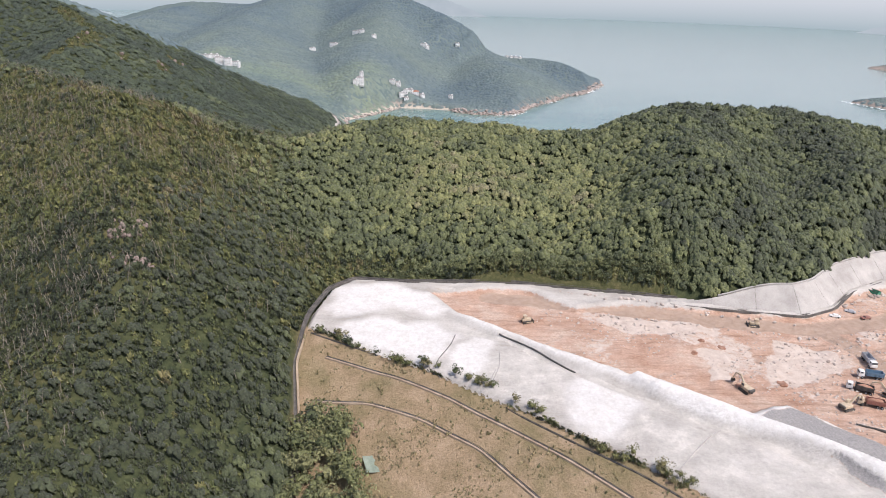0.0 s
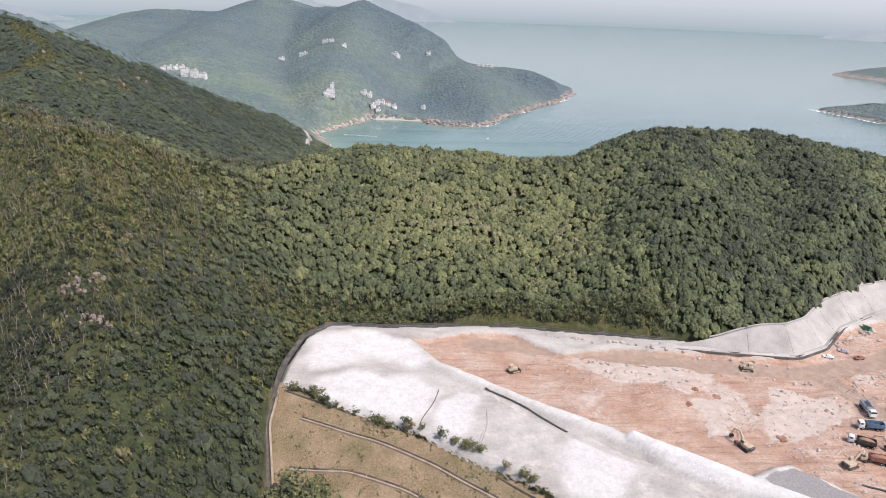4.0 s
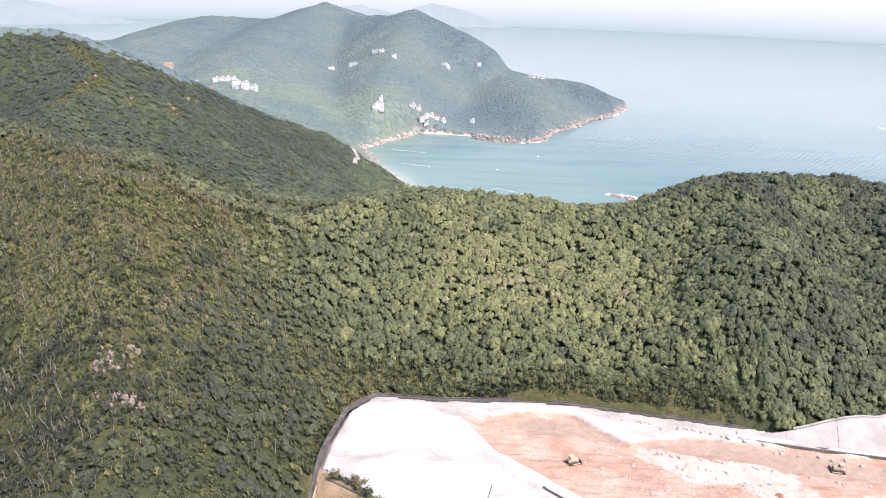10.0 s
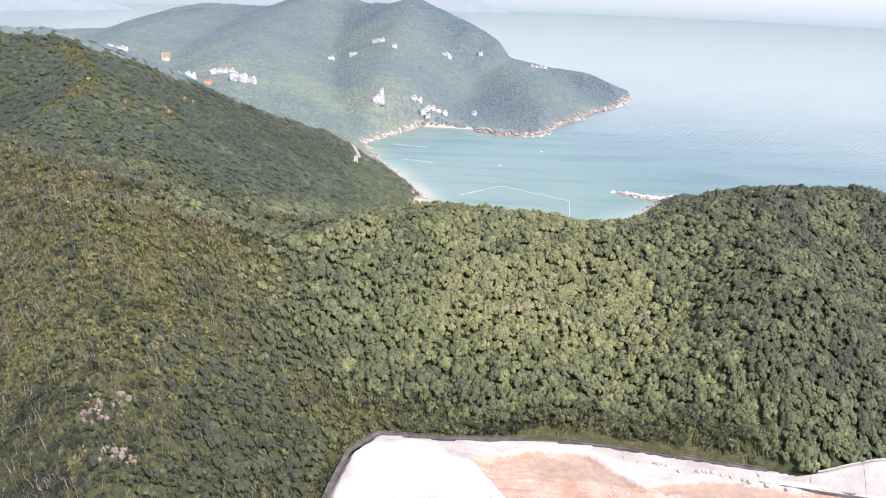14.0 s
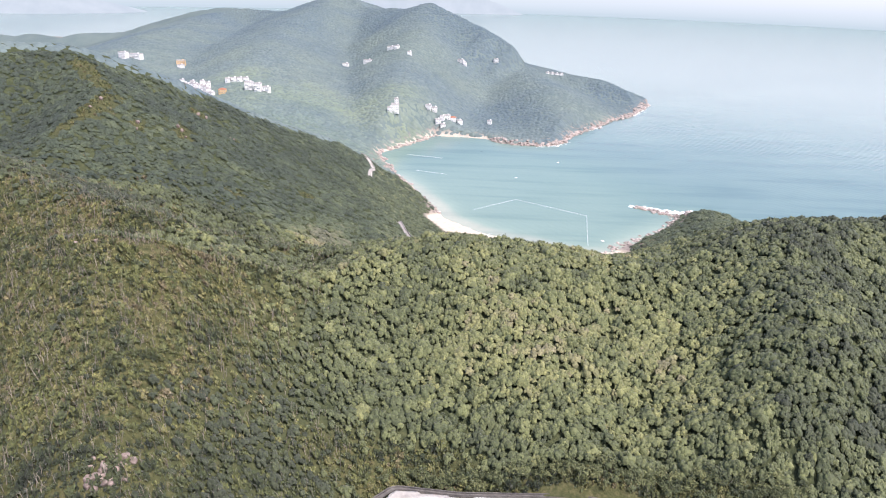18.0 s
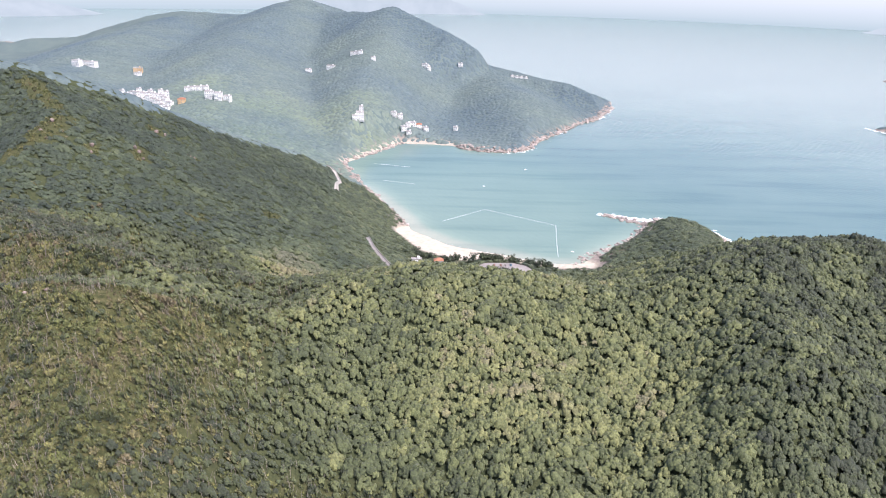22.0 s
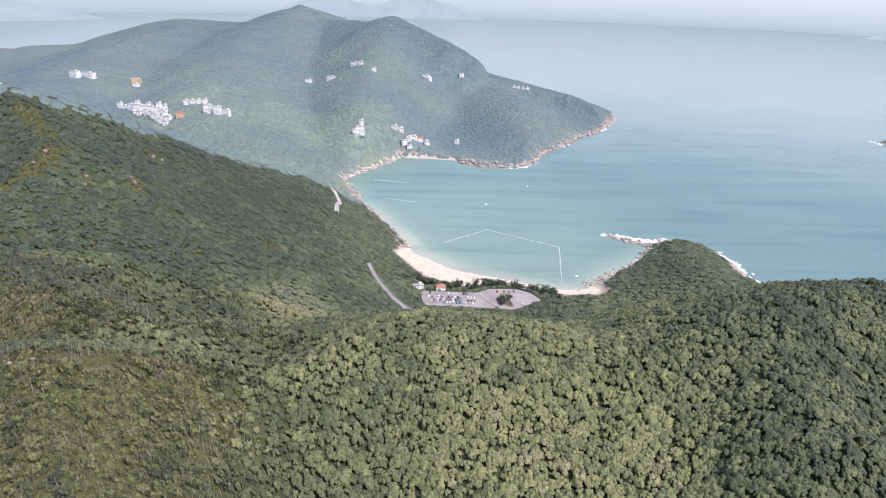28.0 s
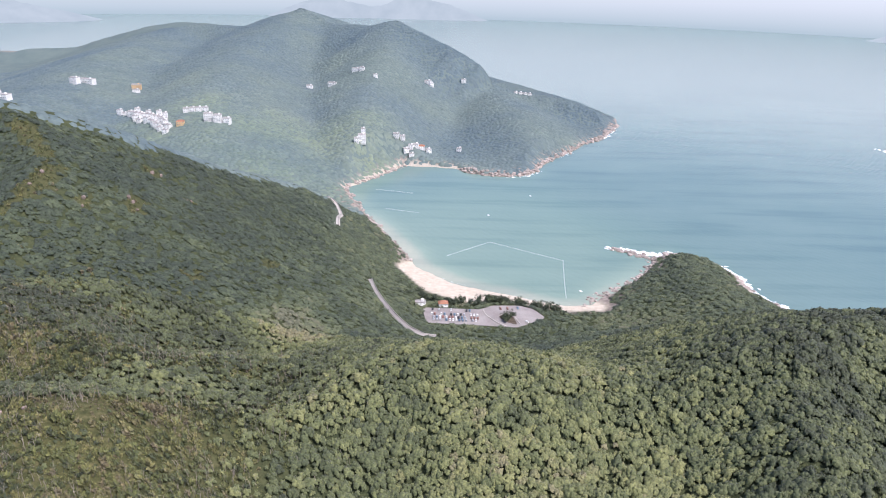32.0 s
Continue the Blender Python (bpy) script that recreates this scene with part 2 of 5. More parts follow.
surface("sea_rock", (0.19, 0.16, 0.14), (0.48, 0.41, 0.365), 0.1, 0.8)
surface("asphalt", (0.10, 0.095, 0.09), (0.19, 0.18, 0.17), 0.1, 1.0)
surface("car_park_surface", (0.24, 0.21, 0.20), (0.36, 0.33, 0.31), 0.05, 1.0)
surface("road_pale", (0.32, 0.29, 0.26), (0.50, 0.46, 0.42), 0.1, 1.0)
surface("render_white", (0.66, 0.65, 0.63), (0.82, 0.81, 0.79), 0.1, 1.0, 0.7)
surface("render_ochre", (0.52, 0.36, 0.20), (0.68, 0.50, 0.30), 0.1, 1.0, 0.7)
surface("roof_grey", (0.30, 0.28, 0.27), (0.48, 0.46, 0.44), 0.2, 1.0, 0.8)
surface("roof_tile", (0.30, 0.13, 0.08), (0.44, 0.22, 0.14), 0.3, 1.0, 0.8)
surface("window_dark", (0.05, 0.055, 0.06), (0.10, 0.11, 0.12), 0.2, 1.0, 0.15, 0.5)
# House panes are pale: the sky's reflection is put into their colour.
surface("house_glass", (0.24, 0.27, 0.29), (0.38, 0.41, 0.43), 0.2, 1.0, 0.2, 0.5)
surface("paint_white", (0.60, 0.60, 0.58), (0.80, 0.80, 0.78), 0.8, 3.0, 0.45, 0.5)
surface("paint_yellow", (0.42, 0.33, 0.22), (0.60, 0.50, 0.37), 0.8, 3.0, 0.5, 0.5)
surface("paint_blue", (0.08, 0.15, 0.22), (0.15, 0.24, 0.32), 0.8, 3.0, 0.5, 0.5)
surface("paint_green", (0.03, 0.20, 0.12), (0.06, 0.30, 0.18), 0.8, 3.0, 0.5, 0.5)
surface("paint_red", (0.22, 0.09, 0.07), (0.33, 0.16, 0.12), 0.8, 3.0, 0.5, 0.5)
surface("paint_silver", (0.30, 0.31, 0.33), (0.46, 0.47, 0.49), 0.8, 3.0, 0.35, 0.5)
surface("paint_black", (0.02, 0.02, 0.022), (0.05, 0.05, 0.055), 0.8, 3.0, 0.35, 0.5)
surface("steel_dark", (0.04, 0.038, 0.035), (0.11, 0.10, 0.09), 0.8, 4.0, 0.6, 0.5)
surface("rubber", (0.015, 0.015, 0.015), (0.04, 0.04, 0.04), 1.0, 4.0, 0.85)
surface("net_green", (0.17, 0.21, 0.16), (0.27, 0.31, 0.25), 0.5, 4.0)
surface("buoy_white", (0.70, 0.70, 0.68), (0.85, 0.85, 0.82), 0.5, 4.0, 0.5)
surface("foam", (0.70, 0.73, 0.74), (0.86, 0.88, 0.88), 0.2, 1.0, 0.9)

# sea: shallow turquoise to deep blue-grey by its depth
s = mat("sea_water", 0.10, 0.5)
deep = ramp_of(s, noise_of(s, 0.004, 4), [(0.35, (0.122, 0.198, 0.190)), (0.65, (0.152, 0.228, 0.214))])
shal = ramp_of(s, attr_of(s, "shallow"), [(0.0, (0.15, 0.225, 0.195)), (0.45, (0.185, 0.275, 0.222)), (0.85, (0.255, 0.335, 0.265)), (1.0, (0.36, 0.38, 0.30))])
lanes = node(s, "ShaderNodeMapping")
lanes.inputs["Rotation"].default_value = (0, 0, 0.18)
lanes.inputs["Scale"].default_value = (0.0035, 0.028, 0.01)
link(s, place_of(s), lanes.inputs["Vector"])
wind = ramp_of(s, noise_of(s, 1.0, 5, 0.6, lanes.outputs[0]), [(0.36, (0.84, 0.88, 0.9)), (0.48, (1.0, 1.0, 1.0)), (0.66, (1.08, 1.06, 1.05))])
colour(s, blend(s, 1.0, blend(s, attr_of(s, "shallow"), deep, shal), wind, "MULTIPLY"))
wave = node(s, "ShaderNodeTexWave", Scale=0.045, Distortion=5.0, Detail=3.0, Detail_Scale=1.5)
wave.bands_direction = "DIAGONAL"
link(s, place_of(s), wave.inputs["Vector"])
swell = calc(s, "ADD", calc(s, "MULTIPLY", wave.outputs["Fac"], 0.5), calc(s, "MULTIPLY", noise_of(s, 0.12, 4), 0.6))
bump(s, swell, 0.22, 0.9)

# distance: a glowing backdrop painted as pale haze over the sea's far edge
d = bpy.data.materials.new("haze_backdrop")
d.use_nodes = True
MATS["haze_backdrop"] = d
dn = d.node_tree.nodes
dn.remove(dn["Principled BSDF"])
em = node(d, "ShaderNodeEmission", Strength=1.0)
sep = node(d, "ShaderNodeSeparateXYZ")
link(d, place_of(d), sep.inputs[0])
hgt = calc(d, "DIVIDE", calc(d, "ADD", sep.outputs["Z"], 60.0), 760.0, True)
# The unseen upper part glows brighter, added to lighten the far water.
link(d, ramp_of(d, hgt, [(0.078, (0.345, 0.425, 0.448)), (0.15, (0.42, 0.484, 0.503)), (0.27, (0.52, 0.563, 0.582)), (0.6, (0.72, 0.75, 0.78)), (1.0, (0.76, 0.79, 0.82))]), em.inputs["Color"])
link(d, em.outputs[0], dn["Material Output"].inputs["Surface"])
# Island colour glows, with the haze in front of it mixed in.
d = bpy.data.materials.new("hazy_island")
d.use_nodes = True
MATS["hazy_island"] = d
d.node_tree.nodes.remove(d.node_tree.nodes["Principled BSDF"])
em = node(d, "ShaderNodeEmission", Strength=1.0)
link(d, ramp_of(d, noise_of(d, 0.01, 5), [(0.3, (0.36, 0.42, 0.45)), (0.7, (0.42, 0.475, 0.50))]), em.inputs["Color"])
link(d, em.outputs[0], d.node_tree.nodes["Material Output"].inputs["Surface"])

# ---- shape of the land ----
RNG = np.random.default_rng(7)


def lattice(ix, iy, seed):
    v = np.sin(ix * 127.1 + iy * 311.7 + seed * 74.7) * 43758.5453
    return v - np.floor(v)


def vnoise(x, y, size, seed=0, octaves=3):
    """Smooth value noise about -1 to 1, features of the given size in metres."""
    out, amp, tot = 0.0, 1.0, 0.0
    for o in range(octaves):
        u, v = x / size * 2**o + 17.3 * o, y / size * 2**o - 9.1 * o
        i, j = np.floor(u), np.floor(v)
        a, b = u - i, v - j
        a, b = a * a * (3 - 2 * a), b * b * (3 - 2 * b)
        n = lattice(i, j, seed) * (1 - a) * (1 - b) + lattice(i + 1, j, seed) * a * (1 - b) + lattice(i, j + 1, seed) * (1 - a) * b + lattice(i + 1, j + 1, seed) * a * b
        out, tot, amp = out + amp * (2 * n - 1), tot + amp, amp * 0.5
    return out / tot


def along(x, y, line):
    """Distance to a polyline of (x, y, z), positive on its right, and the line's height at the nearest place."""
    best, hgt, side = np.full(np.shape(x), 1e9), np.zeros(np.shape(x)), np.ones(np.shape(x))
    for (ax, ay, az), (bx, by, bz) in zip(line, line[1:]):
        dx, dy = bx - ax, by - ay
        s = np.clip(((x - ax) * dx + (y - ay) * dy) / (dx * dx + dy * dy), 0, 1)
        dist = np.hypot(x - ax - s * dx, y - ay - s * dy)
        near = dist < best
        best, hgt = np.where(near, dist, best), np.where(near, az + s * (bz - az), hgt)
        side = np.where(near, np.where((x - ax) * dy - (y - ay) * dx > 0, 1.0, -1.0), side)
    return best, hgt, side


def inside(x, y, poly):
    """Signed distance to a polygon, positive inside."""
    best, odd = np.full(np.shape(x), 1e9), np.zeros(np.shape(x), bool)
    for (ax, ay), (bx, by) in zip(poly, poly[1:] + poly[:1]):
        dx, dy = bx - ax, by - ay
        s = np.clip(((x - ax) * dx + (y - ay) * dy) / (dx * dx + dy * dy), 0, 1)
        best = np.minimum(best, np.hypot(x - ax - s * dx, y - ay - s * dy))
        odd ^= ((ay > y) != (by > y)) & (x < dx * (y - ay) / (dy if dy else 1e-9) + ax)
    return np.where(odd, best, -best)


def step(v, a, b):
    s = np.clip((v - a) / (b - a), 0, 1)
    return s * s * (3 - 2 * s)


# Ridges: crest line, steepness of the right and left side, roundness of the crest.
RIDGES = [
    ([(-95, 415, 118), (-50, 415, 129), (-15, 413, 135), (30, 404, 135), (60, 400, 131), (90, 401, 131), (118, 408, 140), (150, 424, 143), (185, 442, 143), (225, 450, 140), (265, 450, 132), (330, 440, 122), (520, 390, 112)], 0.52, 0.62, 22),
    ([(150, 424, 142), (130, 345, 136), (108, 305, 119), (104, 286, 106)], 0.62, 0.62, 18),
    ([(235, 430, 138), (225, 350, 128), (225, 315, 118)], 0.55, 0.55, 25),
    ([(5, 385, 127), (30, 345, 114), (40, 300, 97)], 0.55, 0.55, 20),
    ([(-163, 336, 159), (-152, 306, 152), (-139, 278, 142), (-122, 243, 128), (-113, 228, 118), (-118, 170, 104), (-110, 120, 88), (-100, 20, 70)], 0.60, 0.66, 16),
    ([(-225, 316, 146), (-196, 324, 155), (-171, 332, 160), (-162, 336, 160), (-143, 346, 156), (-126, 359, 141), (-100, 370, 133), (-75, 379, 130), (-50, 396, 130), (-25, 410, 133)], 0.58, 0.55, 9),
    ([(-360, 480, 168), (-260, 425, 160), (-195, 394, 153), (-148, 389, 146), (-122, 416, 131), (-100, 433, 119), (-78, 458, 106)], 0.50, 0.52, 10),
    ([(-640, 560, 226), (-480, 640, 208), (-415, 692, 198), (-380, 724, 189), (-335, 750, 172), (-292, 780, 147), (-257, 816, 121), (-221, 851, 99), (-187, 888, 78), (-150, 930, 48), (-135, 965, 15)], 0.52, 0.55, 14),
    ([(-395, 714, 190), (-354, 682, 181), (-335, 661, 177), (-311, 636, 172), (-296, 598, 169), (-293, 575, 165), (-294, 552, 156), (-282, 505, 147)], 0.5, 0.6, 10),
    ([(-294, 552, 154), (-245, 520, 138), (-220, 470, 128)], 0.5, 0.5, 15),
    ([(-95, 415, 114), (-95, 470, 95), (-88, 530, 66), (-82, 590, 34)], 0.46, 0.42, 20),
    ([(-1600, 2380, 26), (-1391, 2375, 37), (-1160, 2362, 51), (-1028, 2353, 85), (-914, 2344, 119), (-810, 2334, 133), (-688, 2286, 132), (-577, 2248, 130), (-508, 2241, 137), (-475, 2247, 162), (-428, 2262, 188), (-370, 2213, 174), (-312, 2142, 153), (-203, 1999, 164), (-125, 1906, 184), (-68, 1863, 164), (14, 1795, 136), (73, 1763, 106), (108, 1751, 66), (150, 1735, 46), (172, 1725, 48), (220, 1697, 51), (278, 1658, 43), (333, 1614, 24)], 0.50, 0.50, 12),
    ([(-125, 1840, 150), (-165, 1600, 96), (-150, 1350, 56), (-140, 1240, 44)], 0.5, 0.5, 40),
    ([(-417, 2265, 180), (-500, 1800, 115), (-430, 1350, 82), (-370, 1200, 70)], 0.35, 0.35, 50),
    ([(-810, 2335, 125), (-800, 1800, 95), (-720, 1450, 82), (-800, 1150, 86)], 0.30, 0.3, 50),
    ([(110, 1700, 55), (140, 1500, 46), (145, 1290, 18)], 0.40, 0.4, 40),
    ([(240, 600, 44), (245, 700, 30), (250, 790, 22), (268, 862, 12)], 0.35, 0.35, 20),
]
# Coast of the mainland and the headland.
COAST = [(900, 200), (640, 420), (430, 620), (328, 741), (311, 775), (312, 817), (299, 856), (262, 882), (238, 864), (219, 835), (186, 796), (152, 762), (140, 745), (111, 743), (84, 751), (51, 767), (28, 775), (-1, 791), (-25, 815), (-41, 830), (-56, 868), (-75, 911), (-121, 1020), (-156, 1118), (-115, 1176), (-74, 1253), (-39, 1250), (9, 1243), (36, 1214), (63, 1204), (99, 1201), (128, 1213), (147, 1236), (160, 1277), (200, 1340), (227, 1376), (264, 1434), (309, 1488), (351, 1573), (374, 1620), (388, 1690), (340, 1880), (230, 2120), (80, 2380), (-250, 2780), (-700, 2900), (-1150, 2720), (-1500, 2600), (-2200, 2500), (-3200, 1500), (-3200, -1800), (1800, -1800)]
ISLES = [[(860, 1454), (930, 1262), (1080, 1250), (1060, 1430), (960, 1490)], [(1296, 2146), (1380, 1980), (1560, 2000), (1600, 2150), (1450, 2240)]]
# Worked platform of the quarry, and where its parts lie.
PLATFORM = [(-50, 239), (-49, 252), (-45, 272), (-36, 283), (-13, 281), (22, 283), (48, 281), (82, 275), (111, 270), (127, 262), (154, 258), (170, 266), (188, 284), (214, 299), (330, 345), (420, 250), (300, -60), (180, 20), (110, 115), (74, 151), (50, 170), (33, 185), (18, 198), (-2, 211), (-17, 223), (-37, 233)]
CAP = [(-52, 242), (-37, 233), (-2, 211), (33, 185), (74, 151), (110, 115), (180, 20), (200, -80), (-20, -80), (-40, 150), (-48, 200), (-52, 222)]
CARPARK = [(-31, 720), (24, 718), (36, 727), (63, 728), (76, 721), (85, 704), (57, 684), (33, 686), (-3, 688), (-27, 690)]
BEACH = [(16, 758, 0), (-14, 776, 0), (-40, 828, 0), (-1, 789, 0), (28, 773, 0), (51, 765, 0), (84, 749, 0), (111, 741, 0), (140, 743, 0)]
FARBEACH = [(-160, 1118, 0), (-115, 1180, 0), (-74, 1254, 0), (-39, 1251, 0), (9, 1244, 0)]


def coast_of(x, y):
    d = inside(x, y, COAST)
    for isle in ISLES:
        d = np.maximum(d, inside(x, y, isle))
    return d + 3 * vnoise(x, y, 45, 3) + 2.5 * vnoise(x, y, 12, 4)


def hills_of(x, y):
    tot = 0.0
    for line, right, left, rnd in RIDGES:
        # the nearest stretch of crest rules, with a soft change from stretch to stretch
        near, sum_w, sum_z, sum_s = 1e9, 0.0, 0.0, 0.0
        for a, b in zip(line, line[1:]):
            d, z, side = along(x, y, [a, b])
            w = (100.0 / (d + 3.0)) ** 10
            near, sum_w, sum_z, sum_s = np.minimum(near, d), sum_w + w, sum_z + w * z, sum_s + w * np.where(side > 0, right, left)
        top = sum_z / sum_w - sum_s / sum_w * (np.sqrt(near * near + rnd * rnd) - rnd)
        tot = tot + np.exp(np.clip(top / 5.0, -80, 80))
    far = step(y, 500, 1100)
    z = 5.0 * np.log(tot + np.exp(1.0))
    return z + (3 + 5 * far) * vnoise(x, y, 60 + 110 * far, 1, 4) * step(z, 8, 60)


def land_of(x, y):
    """Height of the natural ground."""
    d = coast_of(x, y)
    b1 = along(x, y, BEACH)[0]
    rise = 0.55 + 0.35 * vnoise(x, y, 60, 5)
    cap = np.where(d > 0, 0.4 + rise * d + 0.004 * d * d, 0.25 * d)
    beach = step(b1, 40, 15)
    cap = cap * (1 - beach) + beach * (0.1 + np.where(d > 0, 0.10, 0.12) * d)
    isle = np.maximum.reduce([inside(x, y, p) for p in ISLES])
    z = np.where(isle > -30, np.maximum(6, 0.30 * isle + 4 * vnoise(x, y, 60, 8)), hills_of(x, y))
    park = step(inside(x, y, CARPARK), -22, 2)
    z = z * (1 - park) + 7.0 * park
    k = 1.0
    return np.maximum(-9, -k * np.log(np.exp(-np.clip(z, -40, 400) / k) + np.exp(-np.clip(cap, -40, 400) / k)))


def ground_of(x, y):
    """Natural ground with the landfill slope cut into it."""
    z = land_of(x, y)
    p = inside(x, y, PLATFORM)
    c = inside(x, y, CAP)
    slope = 89.0 - 0.44 * np.maximum(-p, 0)
    w = step(c, -3, 1)
    z = z * (1 - w) + np.maximum(slope, 30) * w
    # the natural slope is cut back above the platform's edge
    return np.where(p > -60, np.where(p > 0.5, 86.0, np.where(c > -1, z, np.minimum(z, np.where(x > 98, 88.3, 90.6) + 0.98 * np.maximum(-p, 0)))), z)


def dryness(x, y):
    """Brushy dry ground of the western slopes: 1, closed wood: 0."""
    a = step(-x + 0.12 * (y - 250) + 18 * vnoise(x, y, 40, 11), 78, 128) * (0.35 + 0.65 * step(y, 440, 385)) * step(y, 560, 450)
    d, _, side = along(x, y, RIDGES[5][0])
    a = a * (1 - 0.85 * step(d, 6, 12) * step(d, 48, 36) * (side < 0) * (x < -95))
    gully = step(np.hypot((x + 40) / 2.2, y - 292), 22, 8) * (y > 270)
    strip = step(np.abs(inside(x, y, PLATFORM) + 5), 7, 3) * (x < 105)
    scar = 0.85 * step(along(x, y, [(-356, 684, 0), (-335, 661, 0), (-311, 636, 0), (-297, 600, 0), (-293, 575, 0), (-296, 545, 0)])[0] + 9 * vnoise(x, y, 18, 13), 13, 4)
    for cx, cy, wide in ((-266, 588, 9), (-246, 618, 12), (-238, 607, 8), (-232, 692, 7), (-272, 722, 8), (-185, 560, 10), (-150, 640, 9)):
        scar = np.maximum(scar, 0.8 * step(np.hypot(x - cx, (y - cy) * 0.6) + 6 * vnoise(x, y, 9, 14), wide, wide * 0.4))
    return np.clip(np.maximum.reduce([a, gully, strip, scar]), 0, 1)


def mesh_of(name, verts, faces, material, smooth=True, **attrs):
    me = bpy.data.meshes.new(name)
    verts, faces = np.asarray(verts, np.float32), np.asarray(faces, np.int32)
    n, k = faces.shape
    me.vertices.add(len(verts))
    me.vertices.foreach_set("co", verts.ravel())
    me.loops.add(n * k)
    me.loops.foreach_set("vertex_index", faces.ravel())
    me.polygons.add(n)
    me.polygons.foreach_set("loop_start", np.arange(0, n * k, k, dtype=np.int32))
    me.polygons.foreach_set("use_smooth", np.full(n, smooth))
    for key, val in attrs.items():
        me.attributes.new(key, "FLOAT", "POINT").data.foreach_set("value", np.asarray(val, np.float32).ravel())
    me.materials.append(MATS[material])
    me.update(calc_edges=True)
    return me


def grid_faces(rows, cols, wrap=False):
    i, j = np.meshgrid(np.arange(rows - 1), np.arange(cols if wrap else cols - 1), indexing="ij")
    k = (j + 1) % cols
    return np.stack([i * cols + j, i * cols + k, (i + 1) * cols + k, (i + 1) * cols + j], -1).reshape(-1, 4)


# ground sheet: rings about the first eye, close together in the valley ahead
ang = np.r_[np.linspace(-46, 46, 380), np.linspace(50, 310, 40)]
rad = np.r_[0.5, 40, 80, np.geomspace(110, 1000, 290), np.geomspace(1006, 2700, 130), np.geomspace(2800, 4940, 26)]
AA, RR = np.meshgrid(np.radians(ang), rad)
GX, GY = RR * np.sin(AA), RR * np.cos(AA)
GZ = ground_of(GX, GY)
CO, PL, CP = coast_of(GX, GY), inside(GX, GY, PLATFORM), inside(GX, GY, CAP)
b1 = along(GX, GY, BEACH)[0]
b2 = along(GX, GY, FARBEACH)[0]
sand = np.maximum(step(b1 + 9 * step(GX, 30, 65), 24, 18), 0.7 * step(b2, 14, 8)) * step(GZ, 7, 4)
rock = step(GZ + 4 * vnoise(GX, GY, 14, 21), 11, 5) * (1 - sand) * step(np.abs(CO), 26, 18)
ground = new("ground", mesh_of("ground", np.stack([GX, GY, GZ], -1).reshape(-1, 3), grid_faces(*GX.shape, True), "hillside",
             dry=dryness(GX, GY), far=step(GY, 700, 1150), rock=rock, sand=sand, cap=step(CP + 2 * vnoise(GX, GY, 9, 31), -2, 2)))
tagged(ground, "wooded coastal hills with dry grass slopes and a sandy cove", "ground", kind="structure")

# sea
rad = np.r_[np.geomspace(600, 4930, 170)]
ang = np.r_[np.linspace(-46, 46, 220), np.linspace(50, 310, 24)]
AA, RR = np.meshgrid(np.radians(ang), rad)
SX, SY = RR * np.sin(AA), RR * np.cos(AA)
sc = coast_of(SX, SY)
cove = np.hypot((SX - 40) / 260, (SY - 900) / 330)
shallow = np.clip(0.55 * step(cove, 1.25, 0.35) + 0.38 * step(-sc, 45, 0) * step(cove, 1.4, 0.8) + 0.12 * step(-sc, 260, 0), 0, 1)
sea = new("water", mesh_of("water", np.stack([SX, SY, 0 * SX], -1).reshape(-1, 3), grid_faces(*SX.shape, True), "sea_water", shallow=shallow))
tagged(sea, "calm blue-green sea, turquoise in the cove", "sea", kind="structure")

# glowing ring painted as haze at the far edge of the sea
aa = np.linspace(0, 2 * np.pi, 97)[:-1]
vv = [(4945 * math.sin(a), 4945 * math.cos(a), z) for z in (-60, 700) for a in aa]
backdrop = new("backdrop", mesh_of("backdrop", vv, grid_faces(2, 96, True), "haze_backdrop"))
tagged(backdrop, "glowing backdrop painted as pale sea haze under the sky", "sky", kind="structure")

# ---- quarry floor ----
px, py = np.meshgrid(np.arange(-54, 262, 1.0), np.arange(96, 346, 1.0))
pp = inside(px, py, PLATFORM)
LIP = [(-36, 279, 0), (4, 252, 0), (18, 240, 0), (40, 222, 0), (67, 203, 0), (89, 186, 0), (109, 171, 0), (150, 135, 0), (230, 60, 0)]
PINKS = [(-4, 273), (5, 259), (18, 243), (40, 224.5), (66, 204), (101, 184), (116, 190), (136, 170), (240, 80), (260, 330), (214, 292), (187, 281.5), (169, 263.5), (153, 256), (127, 260), (110, 263), (80, 266), (60, 262), (44, 275), (33, 279), (12, 276)]
ld = along(px, py, LIP)[0]
pk = inside(px, py, PINKS) + 1.5 * vnoise(px, py, 10, 41)
back = step(pk, -1, 3)
pz = 90.6 + 0.8 * vnoise(px, py, 30, 42) + 0.25 * vnoise(px, py, 5, 43) - 2.2 * back + 2.4 * step(ld, 5, 1) * step(px, 0, 20)
pz = pz + back * (0.5 * vnoise(px, py, 8, 44, 4) + 0.35 * vnoise(px * 0.35 + py, py * 0.35 - px, 3, 45, 2))
front = inside(px, py, CAP)
# the shotcrete falls from the lip to the grass slope, and turns down all round under the edge
fall = step(-front, 1, 24) * (px < 130)
pz = np.where((pk < 3) & (front > -40), 88.9 + (pz - 88.9) * fall, pz)
pz = np.where(pp < 0.3, np.minimum(pz, np.where(front > -6, 88.9, 90.0)) - 1.3 * (0.3 - pp), pz)
